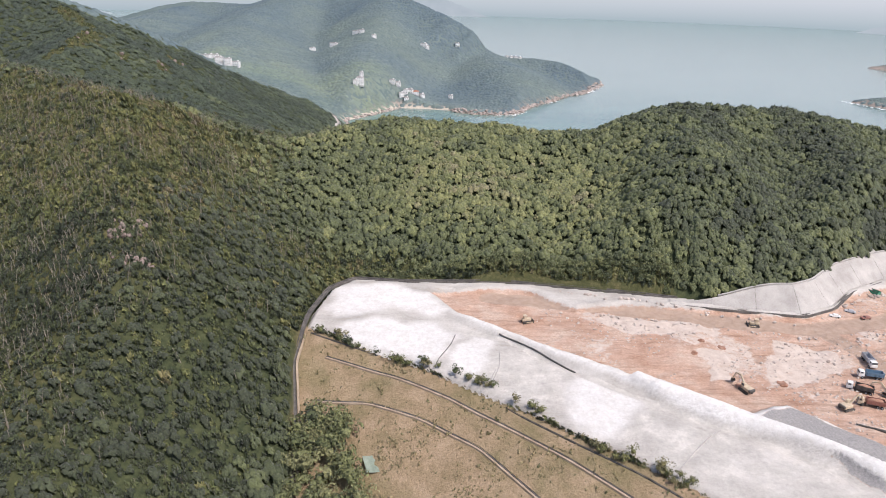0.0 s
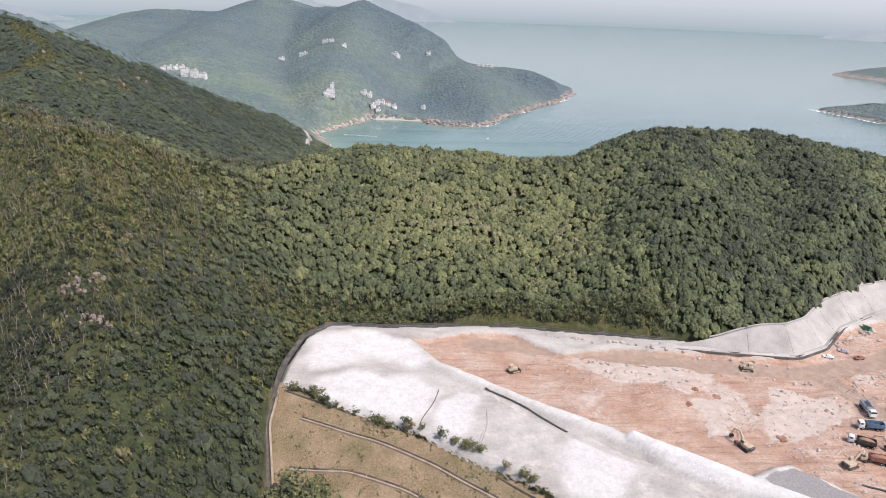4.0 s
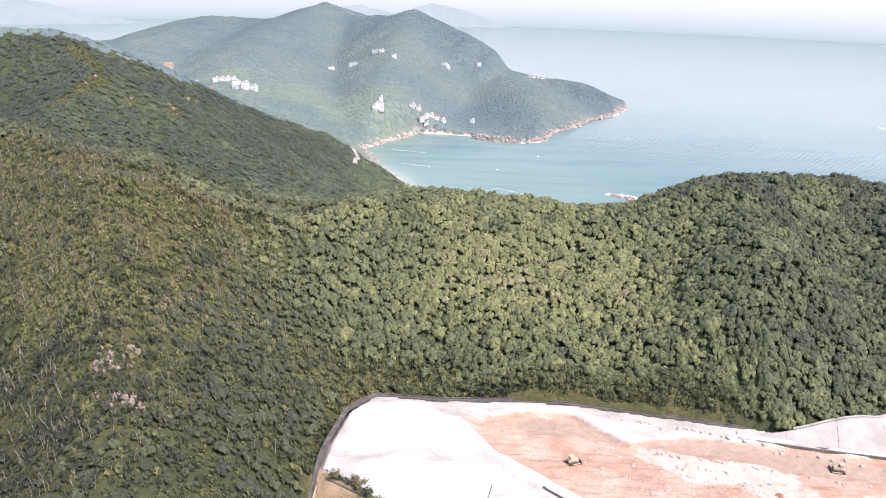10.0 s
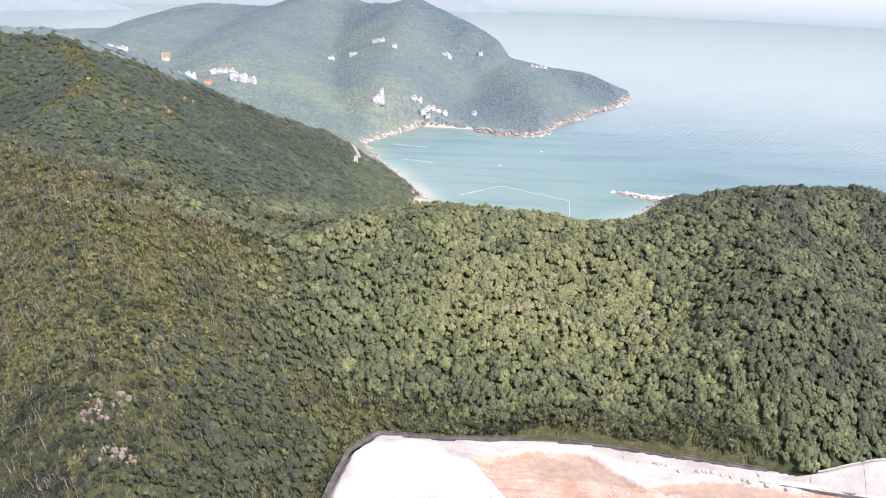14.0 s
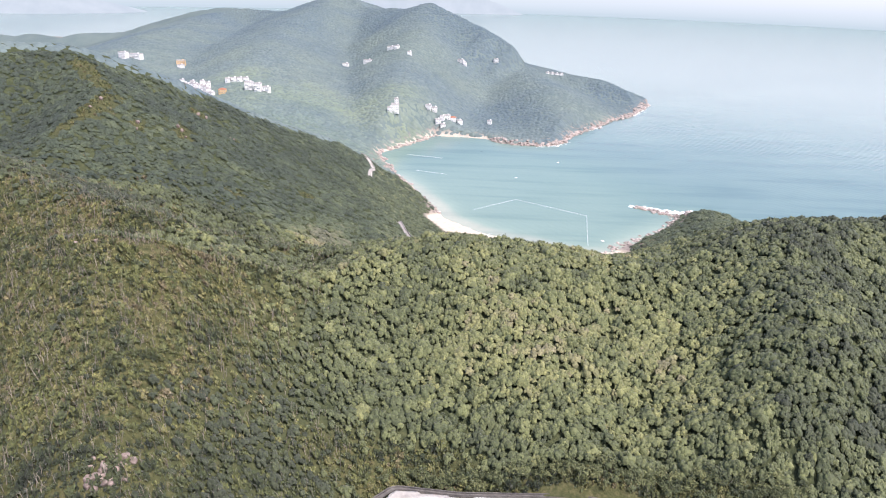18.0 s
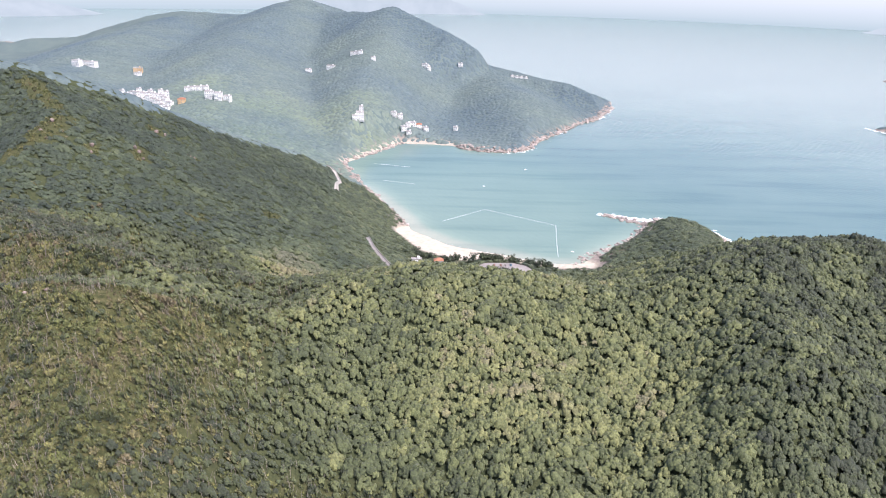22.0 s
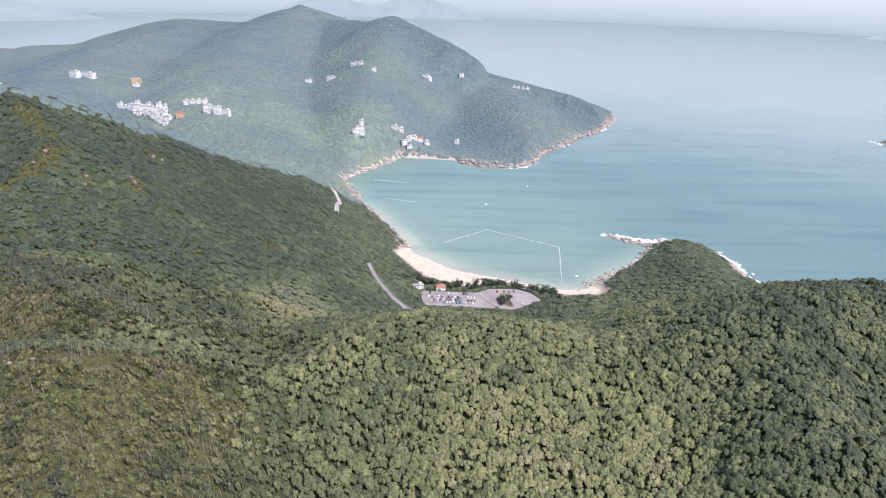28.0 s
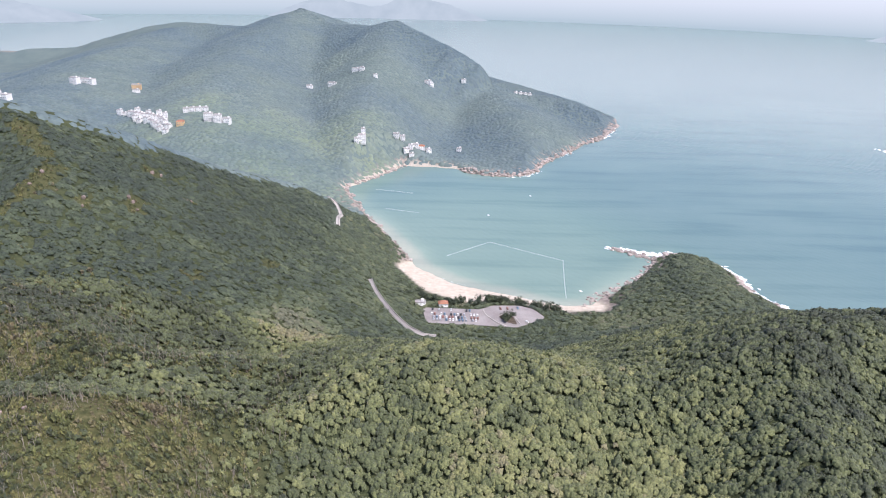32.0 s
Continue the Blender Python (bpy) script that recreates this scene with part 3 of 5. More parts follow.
# raised white bench along the lip, with a grey drain below it, and freshly sprayed patches
BENCH = [(67, 201), (71, 206), (84, 194.5), (98, 183), (110, 176.5), (119, 167.5), (128, 157.5), (160, 128), (156, 122), (125, 151), (117, 161.5), (107, 169.5), (95, 175.5), (88, 180), (78, 188), (73, 193)]
BENCH_DRAIN = [(13, 235, 0), (27, 230, 0), (39, 218, 0), (49, 208, 0), (59, 199, 0), (68, 192.5, 0), (75, 186, 0), (88, 177.5, 0), (97, 171.5, 0), (109, 162, 0), (120, 152, 0)]
FRESH = [[(-43, 274), (-18, 279), (-2, 271), (5, 255), (-2, 249), (-19, 256), (-30, 249), (-41, 248), (-47, 254)], [(-40, 240), (-25, 247), (-2, 243), (7, 235), (6, 221), (-6, 213), (-18, 219), (-34, 230)], [(8, 224), (15, 234), (24, 228), (21, 214), (12, 208), (6, 214)], [(50, 209), (59, 200), (70, 192), (70, 187), (57, 174), (50, 172), (44, 183), (46, 197)]]
DULL = [(71, 184), (87, 174), (72, 157), (66, 158), (56, 167)]
bench = step(inside(px, py, BENCH), -0.9, 1.1)
pz = pz + bench * 1.4 * (1 - back) + bench * 3.2 * back
back = back * (1 - bench)
gutter = step(along(px, py, BENCH_DRAIN)[0] + 0.7 * vnoise(px, py, 6, 56), 2.6, 0.8) * (1 - bench)
pz = pz - 0.7 * gutter * step(px, 5, 25)
fresh = np.maximum.reduce([step(inside(px, py, p) + 5.0 * vnoise(px, py, 11, 57 + i, 5), -2.5, 3.5) * (0.85 + 0.15 * vnoise(px, py, 9, 62 + i, 4)) for i, p in enumerate(FRESH)])
fresh = np.maximum(fresh, np.maximum(bench, 0.8 * step(np.abs(pk + 2.0), 2.6, 1.2) * step(px, 0, 12) * (front > -60))) * (1 - 0.9 * gutter)
grey = step(ld, 4.5, 8) * step(-front, 1, 5) * (front > -45) * step(px + 8 * vnoise(px, py, 14, 55), -2, 22)
grey = np.maximum.reduce([0.55 * grey, 0.95 * gutter, 0.85 * step(inside(px, py, DULL), -0.5, 2.5)]) * (1 - fresh)
HAUL = [(24, 271, 0), (68, 265, 0), (101, 257, 0), (134, 250, 0), (157, 248, 0), (190, 257, 0), (240, 285, 0)]
HAUL2 = [(157, 248, 0), (163, 228, 0), (172, 200, 0), (190, 150, 0)]
h1 = along(px, py, HAUL)[0]
h2 = along(px, py, HAUL2)[0]
road = np.maximum(step(h1 + vnoise(px, py, 8, 46), 6.5, 4), step(h2 + vnoise(px, py, 8, 46), 5, 3)) * back
pz = pz - 0.5 * road
DUSTS = [[(133, 238), (154, 231), (151, 217), (128, 203), (113, 201), (118, 215)], [(62, 254), (78, 258), (102, 253), (118, 244), (100, 240), (75, 240)], [(100, 232), (112, 228), (108, 205), (98, 208)]]
dust = np.maximum.reduce([step(inside(px, py, p) + 4 * vnoise(px, py, 9, 47 + i, 4), -2, 3) for i, p in enumerate(DUSTS)])
dust = np.maximum(dust, 0.6 * step(vnoise(px, py, 22, 51, 4), 0.15, 0.5)) * back * (1 - road)
grav = step(inside(px, py, [(104, 184), (116, 190), (136, 170), (240, 84), (220, 30), (120, 150)]) + 2 * vnoise(px, py, 6, 52), -1, 2)
keep = pp > -3.2
ids = np.full(px.shape, -1)
ids[keep] = np.arange(keep.sum())
f = grid_faces(*px.shape)
f = ids.ravel()[f]
f = f[(f >= 0).all(1)]
floor = new("quarry_floor", mesh_of("quarry_floor", np.stack([px, py, pz], -1)[keep], f, "quarry_earth",
            white=(1 - back)[keep] * (1 - grav[keep] * (1 - bench[keep])), fresh=fresh[keep], grey=grey[keep], road=road[keep], dust=dust[keep], gravel=grav[keep]))
tagged(floor, "pink quarry earth edged by white shotcrete slopes", "quarry ground", kind="structure")


# ---- woods ----
def ico(sub=1):
    bm = bmesh.new()
    bmesh.ops.create_icosphere(bm, subdivisions=sub, radius=1.0)
    v = np.array([p.co[:] for p in bm.verts])
    t = np.array([[p.index for p in q.verts] for q in bm.faces])
    bm.free()
    return v, t


def crown_kind(r, sprays, lobes=6, size=0.30, squash=0.8):
    """A crown: leaf sprays over several lobes, round a dark rough core. Base at z = 0, radius about 1."""
    v, t = ico(1)
    v = v * r.uniform(0.55, 0.75, (len(v), 1))
    v[:, 2] = v[:, 2] * 0.75 * squash + 0.55
    c = r.normal(size=(lobes, 3)) * (0.50, 0.50, 0.28) + (0, 0, 0.62)
    rad = r.uniform(0.30, 0.55, lobes)
    k = r.integers(0, lobes, sprays)
    d = r.normal(size=(sprays, 3))
    d[:, 2] = np.abs(d[:, 2]) * 0.9 + d[:, 2] * 0.1
    d /= np.linalg.norm(d, axis=1)[:, None]
    p = c[k] + d * rad[k][:, None]
    p[:, 2] = np.maximum(p[:, 2], 0.05) * squash / 0.8
    # each spray is a bent quad that faces outwards, leaning by chance
    n = d + r.normal(0, 0.38, d.shape)
    n /= np.linalg.norm(n, axis=1)[:, None]
    a = np.cross(n, r.normal(size=n.shape))
    a /= np.linalg.norm(a, axis=1)[:, None]
    b = np.cross(n, a)
    s = size * r.uniform(0.6, 1.25, (sprays, 1))
    q = np.stack([p - a * s, p + b * s * 0.7 - n * s * 0.25, p + a * s, p - b * s * 0.7 - n * s * 0.25], 1).reshape(-1, 3)
    base = len(v) + 4 * np.arange(sprays)[:, None]
    tri = np.concatenate([base + [0, 2, 1], base + [0, 3, 2]])
    return np.r_[v, q], np.r_[t, tri]


def lobed_kind(r, lobes, sprays=0, size=0.16, small=0.25, large=0.38, sides=6, core=True):
    """A broad crown like broccoli: round lobes over a dome, each turned outwards, and leaf sprays that break the outline."""
    vs, ts, heart, off = [], [], [], 0
    if core:
        v, t = dome_kind(r)
        vs, ts, off = [v * (0.72, 0.72, 0.62)], [t], len(v)
    for k in range(lobes):
        u = (k + 0.3) / lobes
        a = 2.399 * k + r.uniform(-0.3, 0.3)
        out = np.array((np.sin(1.5 * u**0.6) * np.cos(a), np.sin(1.5 * u**0.6) * np.sin(a), np.cos(1.5 * u**0.6)))
        c = out * (0.72, 0.72, 0.55) * r.uniform(0.82, 1.12) + (0, 0, 0.12)
        rad = r.uniform(small, large)
        if sides == 6:
            v, t = dome_kind(r)
        else:
            q = np.arange(5) * 1.2566 + r.uniform(0, 6)
            v = np.r_[np.stack([np.cos(q), np.sin(q), 0 * q], -1), [(0, 0, 0.85)]] * r.uniform(0.75, 1.2, (6, 1))
            t = np.array([(0, 1, 5), (1, 2, 5), (2, 3, 5), (3, 4, 5), (4, 0, 5)])
        up = out * 0.6 + (0, 0, 0.5)
        up /= np.linalg.norm(up)
        e1 = np.cross(up, (0.3, 0.9, 0.1))
        e1 /= np.linalg.norm(e1)
        v = (v[:, :1] * e1 + v[:, 1:2] * np.cross(up, e1) + (v[:, 2:] - 0.25) * up) * rad
        heart.append((c, rad))
        vs.append(v + c)
        ts.append(t + off)
        off += len(v)
    for k in range(sprays):
        d = r.normal(size=3) + (0, 0, 0.6)
        d[2] = abs(d[2])
        n = d / np.linalg.norm(d)
        p = heart[k % lobes][0] + n * heart[k % lobes][1] * 0.9
        n = n + r.normal(0, 0.4, 3)
        n /= np.linalg.norm(n)
        a = np.cross(n, r.normal(size=3))
        a = a / np.linalg.norm(a) * size * r.uniform(0.6, 1.2)
        b = np.cross(n, a)
        vs.append(np.array((p - a, p + b * 0.7 - n * size * 0.3, p + a, p - b * 0.7 - n * size * 0.3)))
        ts.append(np.array(((0, 2, 1), (0, 3, 2))) + off)
        off += 4
    return np.concatenate(vs), np.concatenate(ts)


def bush_kind(r, sprays, size=0.34):
    """An open upright bush: narrow leaf sprays that rise and fan out from the foot, with gaps between."""
    a, u = r.uniform(0, 6.283, sprays), r.uniform(0.15, 1.0, sprays)
    rad = r.uniform(0.15, 0.85, sprays) * (1.1 - 0.6 * u)
    p = np.stack([rad * np.cos(a), rad * np.sin(a), u], -1)
    d = np.stack([np.cos(a) * 0.55, np.sin(a) * 0.55, r.uniform(0.3, 1.1, sprays)], -1) + r.normal(0, 0.3, (sprays, 3))
    d /= np.linalg.norm(d, axis=1)[:, None]
    b = np.cross(d, r.normal(size=(sprays, 3)))
    b /= np.linalg.norm(b, axis=1)[:, None]
    s = size * r.uniform(0.6, 1.3, (sprays, 1))
    n = np.cross(d, b)
    q = np.stack([p - d * s, p + b * s * 0.55 + n * s * 0.2, p + d * s, p - b * s * 0.55 + n * s * 0.2], 1).reshape(-1, 3)
    base = 4 * np.arange(sprays)[:, None]
    return q, np.concatenate([base + [0, 2, 1], base + [0, 3, 2]])


def dome_kind(r):
    """A low leafy mound."""
    a = np.arange(6) * np.pi / 3
    v = np.r_[[(np.cos(q), np.sin(q), 0.0) for q in a], [(0.66 * np.cos(q + 0.5), 0.66 * np.sin(q + 0.5), 0.7) for q in a[::2]], [(0, 0, 1.0)]] * r.uniform(0.82, 1.18, (10, 1))
    return v, np.array([(0, 1, 6), (1, 2, 7), (2, 3, 7), (3, 4, 8), (4, 5, 8), (5, 0, 6), (1, 7, 6), (3, 8, 7), (5, 6, 8), (6, 7, 9), (7, 8, 9), (8, 6, 9)])


def scatter(name, kinds, x, y, z, width, height, tint, material, smooth=False, lean=1.0):
    """Many plants joined: each at its place, with its size, turn and tone."""
    vs, fs, ts, off = [], [], [], 0
    which = RNG.integers(0, len(kinds), len(x))
    # canopies follow the slope they grow on
    gx = np.clip((ground_of(x + 2, y) - ground_of(x - 2, y)) / 4, -1.1, 1.1)
    gy = np.clip((ground_of(x, y + 2) - ground_of(x, y - 2)) / 4, -1.1, 1.1)
    for k, (kv, kt) in enumerate(kinds):
        s = np.flatnonzero(which == k)
        turn = RNG.uniform(0, 2 * np.pi, len(s))
        cx, sx = np.cos(turn)[:, None], np.sin(turn)[:, None]
        w = width[s][:, None]
        dx, dy = w * (kv[:, 0] * cx - kv[:, 1] * sx), w * (kv[:, 0] * sx + kv[:, 1] * cx)
        rise = lean * (gx[s][:, None] * dx + gy[s][:, None] * dy)
        v = np.stack([x[s][:, None] + dx, y[s][:, None] + dy, z[s][:, None] + height[s][:, None] * kv[:, 2] + rise], -1)
        vs.append(v.reshape(-1, 3))
        fs.append((kt[None] + (off + np.arange(len(s)) * len(kv))[:, None, None]).reshape(-1, 3))
        ts.append(np.repeat(tint[s], len(kv)))
        off += len(s) * len(kv)
    return new(name, mesh_of(name, np.concatenate(vs), np.concatenate(fs), material, smooth, tint=np.concatenate(ts)))


def spread(r0, r1, gap, half=43):
    """Jittered places over a ring sector ahead of the path's start."""
    xs, ys = np.meshgrid(np.arange(-r1, r1, gap), np.arange(0, r1, gap))
    xs, ys = xs + RNG.uniform(-0.5, 0.5, xs.shape) * gap, ys + RNG.uniform(-0.5, 0.5, ys.shape) * gap
    rr, aa = np.hypot(xs, ys), np.abs(np.degrees(np.arctan2(xs, ys)))
    ok = (rr > r0) & (rr < r1) & (aa < half)
    return xs[ok], ys[ok]


def open_ground(x, y):
    """True where plants may stand: off the quarry, the cap slope, roads, beach and sea."""
    ok = (inside(x, y, PLATFORM) < -3.0) & (inside(x, y, CAP) < -2.0) & (land_of(x, y) > 2.5) & (coast_of(x, y) > 3)
    for way, half in ((COAST_ROAD, 4.5), (VALLEY_ROAD, 4.5), (WALL_BASE, 4 + 6.0 * step(x, 105, 140))):
        ok &= along(x, y, way)[0] > half
    return ok & (inside(x, y, CARPARK) < -1) & (along(x, y, BEACH)[0] > 24 - 9 * step(x, 30, 65) - 6 * vnoise(x, y, 20, 9))


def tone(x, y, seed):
    """Patches of like trees, each a little off, with sunlit and shaded slopes painted in."""
    painted_light = 0.30 * step(np.hypot((x - 35) / 1.2, (y - 375) / 1.25) + 25 * vnoise(x, y, 45, 77), 130, 10) - 0.24 * step(x - 0.2 * (y - 300) + 35 * vnoise(x, y, 50, 78), 70, 170) * step(x, 290, 200) * (y < 600)
    painted_light = painted_light - 0.42 * step(-x, 46, 75) * step(y, 330, 250) + 0.65 * step(np.hypot((x + 112) / 0.8, y - 545), 48, 18) + 0.3 * step(np.hypot(x - 185, y - 680), 80, 25)
    painted_light = painted_light - 0.2 * step(-x - 0.9 * (y - 560), 300, 340) * (y < 900)
    painted_light = painted_light - 0.26 * step(-x, 90, 190) * step(y, 380, 460)
    return np.clip(0.43 + painted_light + 0.34 * vnoise(x, y, 38, seed) + 0.25 * vnoise(x, y, 9, seed + 1) + RNG.normal(0, 0.12, len(x)), 0, 1)


COAST_ROAD = [(-158, 935, 0), (-140, 915, 0), (-131, 890, 0), (-131, 860, 0), (-128, 838, 0)]
VALLEY_ROAD = [(-83, 735, 0), (-75, 706, 0), (-68, 688, 0), (-54, 656, 0), (-41, 635, 0), (-29, 627, 0), (-16, 634, 0)]
WALL_BASE = [(100, 266.5, 0), (127, 261.5, 0), (154, 257.5, 0), (170, 265.5, 0), (188, 283.5, 0), (214, 298.5, 0), (250, 313, 0)]

near_kinds = [lobed_kind(RNG, 6, 11, 0.2, 0.34, 0.52, 6, False) for _ in range(12)]
x, y = spread(130, 550, 2.6)
dr = dryness(x, y)
ok = open_ground(x, y) & (RNG.uniform(0, 1, len(x)) > np.maximum(dr * 0.97, 0.55 * step(-x, 44, 66) * step(y, 300, 230))) & ~((inside(x, y, PLATFORM) > -13) & (x > -44) & (x < 52) & (y > 262))
x, y, dr = x[ok], y[ok], dr[ok]
w = np.clip(RNG.lognormal(0.66, 0.34, len(x)), 1.0, 4.0) * (1 - 0.35 * dr) * (1 - 0.28 * step(-x, 45, 70) * step(y, 400, 320))
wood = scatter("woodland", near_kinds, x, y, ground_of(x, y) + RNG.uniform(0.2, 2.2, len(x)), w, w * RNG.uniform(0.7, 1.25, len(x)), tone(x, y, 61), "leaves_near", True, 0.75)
tagged(wood, "dense evergreen woodland canopy covering the slopes", "woodland", kind="stuff")

brush_kinds = [bush_kind(RNG, 27, 0.37) for _ in range(9)]
x, y = spread(130, 560, 1.75)
dr = dryness(x, y)
ok = open_ground(x, y) & (RNG.uniform(0, 1, len(x)) < np.maximum(dr, 0.7 * step(-x, 44, 66) * step(y, 330, 260)) * np.clip(0.95 + 0.5 * vnoise(x, y, 14, 69), 0.5, 1))
x, y = x[ok], y[ok]
knoll = step(np.hypot((x + 150) / 2.2, y - 344), 9, 4)
w = np.clip(RNG.lognormal(0.38, 0.34, len(x)), 0.7, 3.0) * (1 - 0.7 * knoll)
# Tint darkens down the near slope; sunlight round the knoll is painted in.
brush = scatter("scrub", brush_kinds, x, y, ground_of(x, y) - 0.2, w, w * RNG.uniform(0.7, 1.5, len(x)), np.clip(0.47 - 0.30 * step(y, 300, 220) + 0.42 * vnoise(x, y, 22, 66) + 0.4 * knoll + 0.16 * step(np.hypot(x + 135, y - 345), 60, 20) + RNG.normal(0, 0.2, len(x)), 0, 1), "leaves_brush", False)
tagged(brush, "olive and brown scrub over dry grass", "scrub", kind="stuff")

x, y = spread(560, 790, 2.7)
dr = dryness(x, y)
ok = open_ground(x, y) & (RNG.uniform(0, 1, len(x)) < 0.7 * dr) & (x < -120)
x, y = x[ok], y[ok]
w = np.clip(RNG.lognormal(0.2, 0.35, len(x)), 0.6, 2.4)
low = scatter("ridge_scrub", brush_kinds, x, y, ground_of(x, y) - 0.2, w, w * RNG.uniform(0.6, 1.2, len(x)), np.clip(RNG.normal(0.6, 0.2, len(x)), 0, 1), "leaves_brush", False)
tagged(low, "low brown scrub on bare scars of the ridge", "scrub", kind="stuff")

# woods further off, and those behind the western ridge made paler by painted haze
def behind_ridge(x, y):
    return np.where((along(x, y, RIDGES[7][0])[2] < 0) & (y > 620), 1.0, 0.0)


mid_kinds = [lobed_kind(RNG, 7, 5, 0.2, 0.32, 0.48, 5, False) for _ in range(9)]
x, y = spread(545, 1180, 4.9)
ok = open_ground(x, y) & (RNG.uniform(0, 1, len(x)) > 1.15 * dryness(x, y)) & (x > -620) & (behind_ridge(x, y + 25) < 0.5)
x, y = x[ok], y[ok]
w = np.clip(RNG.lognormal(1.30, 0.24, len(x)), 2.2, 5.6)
wood2 = scatter("hill_woodland", mid_kinds, x, y, ground_of(x, y) - 0.3 + RNG.uniform(-0.4, 1.0, len(x)), w, w * RNG.uniform(0.4, 0.72, len(x)), tone(x, y, 71), "leaves_mid_haze", True, 0.8)
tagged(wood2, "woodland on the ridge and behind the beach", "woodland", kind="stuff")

# Tint turns from painted haze blue to green in the nearer valley.
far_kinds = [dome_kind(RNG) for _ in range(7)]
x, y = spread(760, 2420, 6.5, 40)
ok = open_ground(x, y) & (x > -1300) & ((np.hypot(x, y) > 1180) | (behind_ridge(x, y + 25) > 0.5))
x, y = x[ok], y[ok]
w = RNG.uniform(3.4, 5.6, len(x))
wood3 = scatter("far_woodland", far_kinds, x, y, ground_of(x, y) - 0.3, w * 1.0, w * RNG.uniform(0.24, 0.5, len(x)), np.clip(0.22 + 0.55 * step(np.hypot((x + 280) / 1.3, y - 1200) + 60 * vnoise(x, y, 120, 83), 380, 120) + 0.28 * vnoise(x, y, 90, 81, 4) + RNG.normal(0, 0.05, len(x)), 0, 1), "leaves_far_haze", True)
tagged(wood3, "green woods on the far headland, haze painted into the colour", "woodland", kind="stuff")

# bare stems among the scrub
n = 4800
x, y = RNG.uniform(-300, -20, n * 3), RNG.uniform(150, 480, n * 3)
ok = open_ground(x, y) & (RNG.uniform(0, 1, n * 3) < 0.12 + 0.88 * dryness(x, y)) & (np.abs(np.degrees(np.arctan2(x, y))) < 43) & (x < -55 + 0.1 * (y - 300))
ok &= vnoise(x, y, 20, 90) > -0.25
x, y = x[ok][:n], y[ok][:n]
z = ground_of(x, y) - 0.2
hgt, lean, az = RNG.uniform(2.2, 6.5, len(x)), RNG.normal(0, 0.16, (len(x), 2)), RNG.uniform(0, 6.28, len(x))
vs, fs = [], []
for k in range(4):
    # the stem itself, then three twigs that leave it on the way up
    t0 = 0.0 if k == 0 else 0.30 + 0.18 * k
    a = np.stack([x + lean[:, 0] * hgt * t0, y + lean[:, 1] * hgt * t0, z + hgt * t0], -1)
    out = 0.0 if k == 0 else hgt * RNG.uniform(0.12, 0.28, len(x))
    top = hgt if k == 0 else hgt * (t0 + RNG.uniform(0.12, 0.3, len(x)))
    b = np.stack([x + lean[:, 0] * top + out * np.cos(az + 2.1 * k), y + lean[:, 1] * top + out * np.sin(az + 2.1 * k), z + top], -1)
    r0 = 0.15 if k == 0 else 0.09
    ring = [np.stack([np.cos(q), np.sin(q), 0 * q], -1) for q in (az, az + 2.094, az + 4.189)]
    vs.append(np.stack([a + r0 * ring[0], a + r0 * ring[1], a + r0 * ring[2], b], 1).reshape(-1, 3))
    base = k * 4 * len(x) + 4 * np.arange(len(x))[:, None]
    fs += [base + [0, 1, 3], base + [1, 2, 3], base + [2, 0, 3]]
stems = new("bare_stems", mesh_of("bare_stems", np.concatenate(vs), np.concatenate(fs), "bare_wood", False))
tagged(stems, "pale leafless stems standing among the scrub", "dead shrubs", kind="stuff")

# tufts on the dry grass slope
x, y = RNG.uniform(-52, 90, 16000), RNG.uniform(120, 242, 16000)
ok = (inside(x, y, CAP) > 0.8) & (vnoise(x, y, 12, 99) + RNG.normal(0, 0.25, len(x)) > 0.18)
x, y = x[ok], y[ok]
w = np.clip(RNG.lognormal(-1.2, 0.4, len(x)), 0.12, 0.8)
tufts = scatter("grass_tufts", [crown_kind(RNG, 6, 3, 0.6) for _ in range(4)], x, y, ground_of(x, y) - 0.05, w, w * RNG.uniform(0.8, 1.5, len(x)), np.clip(0.5 + 0.4 * vnoise(x, y, 8, 98) + RNG.normal(0, 0.2, len(x)), 0, 1), "dry_grass")
tagged(tufts, "dry grass tufts and low weeds on the landfill slope", "grass", kind="stuff")

# weeds and brush along the lower edge of the white slope
q = np.array([[-48, 238], [-37, 233], [-17, 223], [-2, 211], [18, 198], [33, 185], [50, 170], [74, 151], [100, 125]], float)
u = RNG.uniform(0, len(q) - 1.001, 1500)
i = u.astype(int)
x, y = (q[i] + (q[i + 1] - q[i]) * (u - i)[:, None] + RNG.normal(0, 0.9, (1500, 2))).T
w = np.clip(RNG.lognormal(-0.75, 0.45, 1500), 0.2, 1.5) * (0.65 + 0.6 * (vnoise(x, y, 14, 101) > 0))
weeds = scatter("edge_weeds", brush_kinds, x, y, np.minimum(ground_of(x, y), 89.0) - 0.1 + 0.4 * (inside(x, y, PLATFORM) > 0), w, w * RNG.uniform(0.7, 1.3, 1500), np.clip(RNG.normal(0.42, 0.2, 1500), 0, 1), "leaves_brush")
tagged(weeds, "weeds and low brush along the shotcrete edge", "weeds", kind="stuff")

# ---- helpers for things ----
TX, TY = np.meshgrid(np.arange(-460, 402, 2.0), np.arange(100, 1302, 2.0))
TABLE = ground_of(TX, TY)


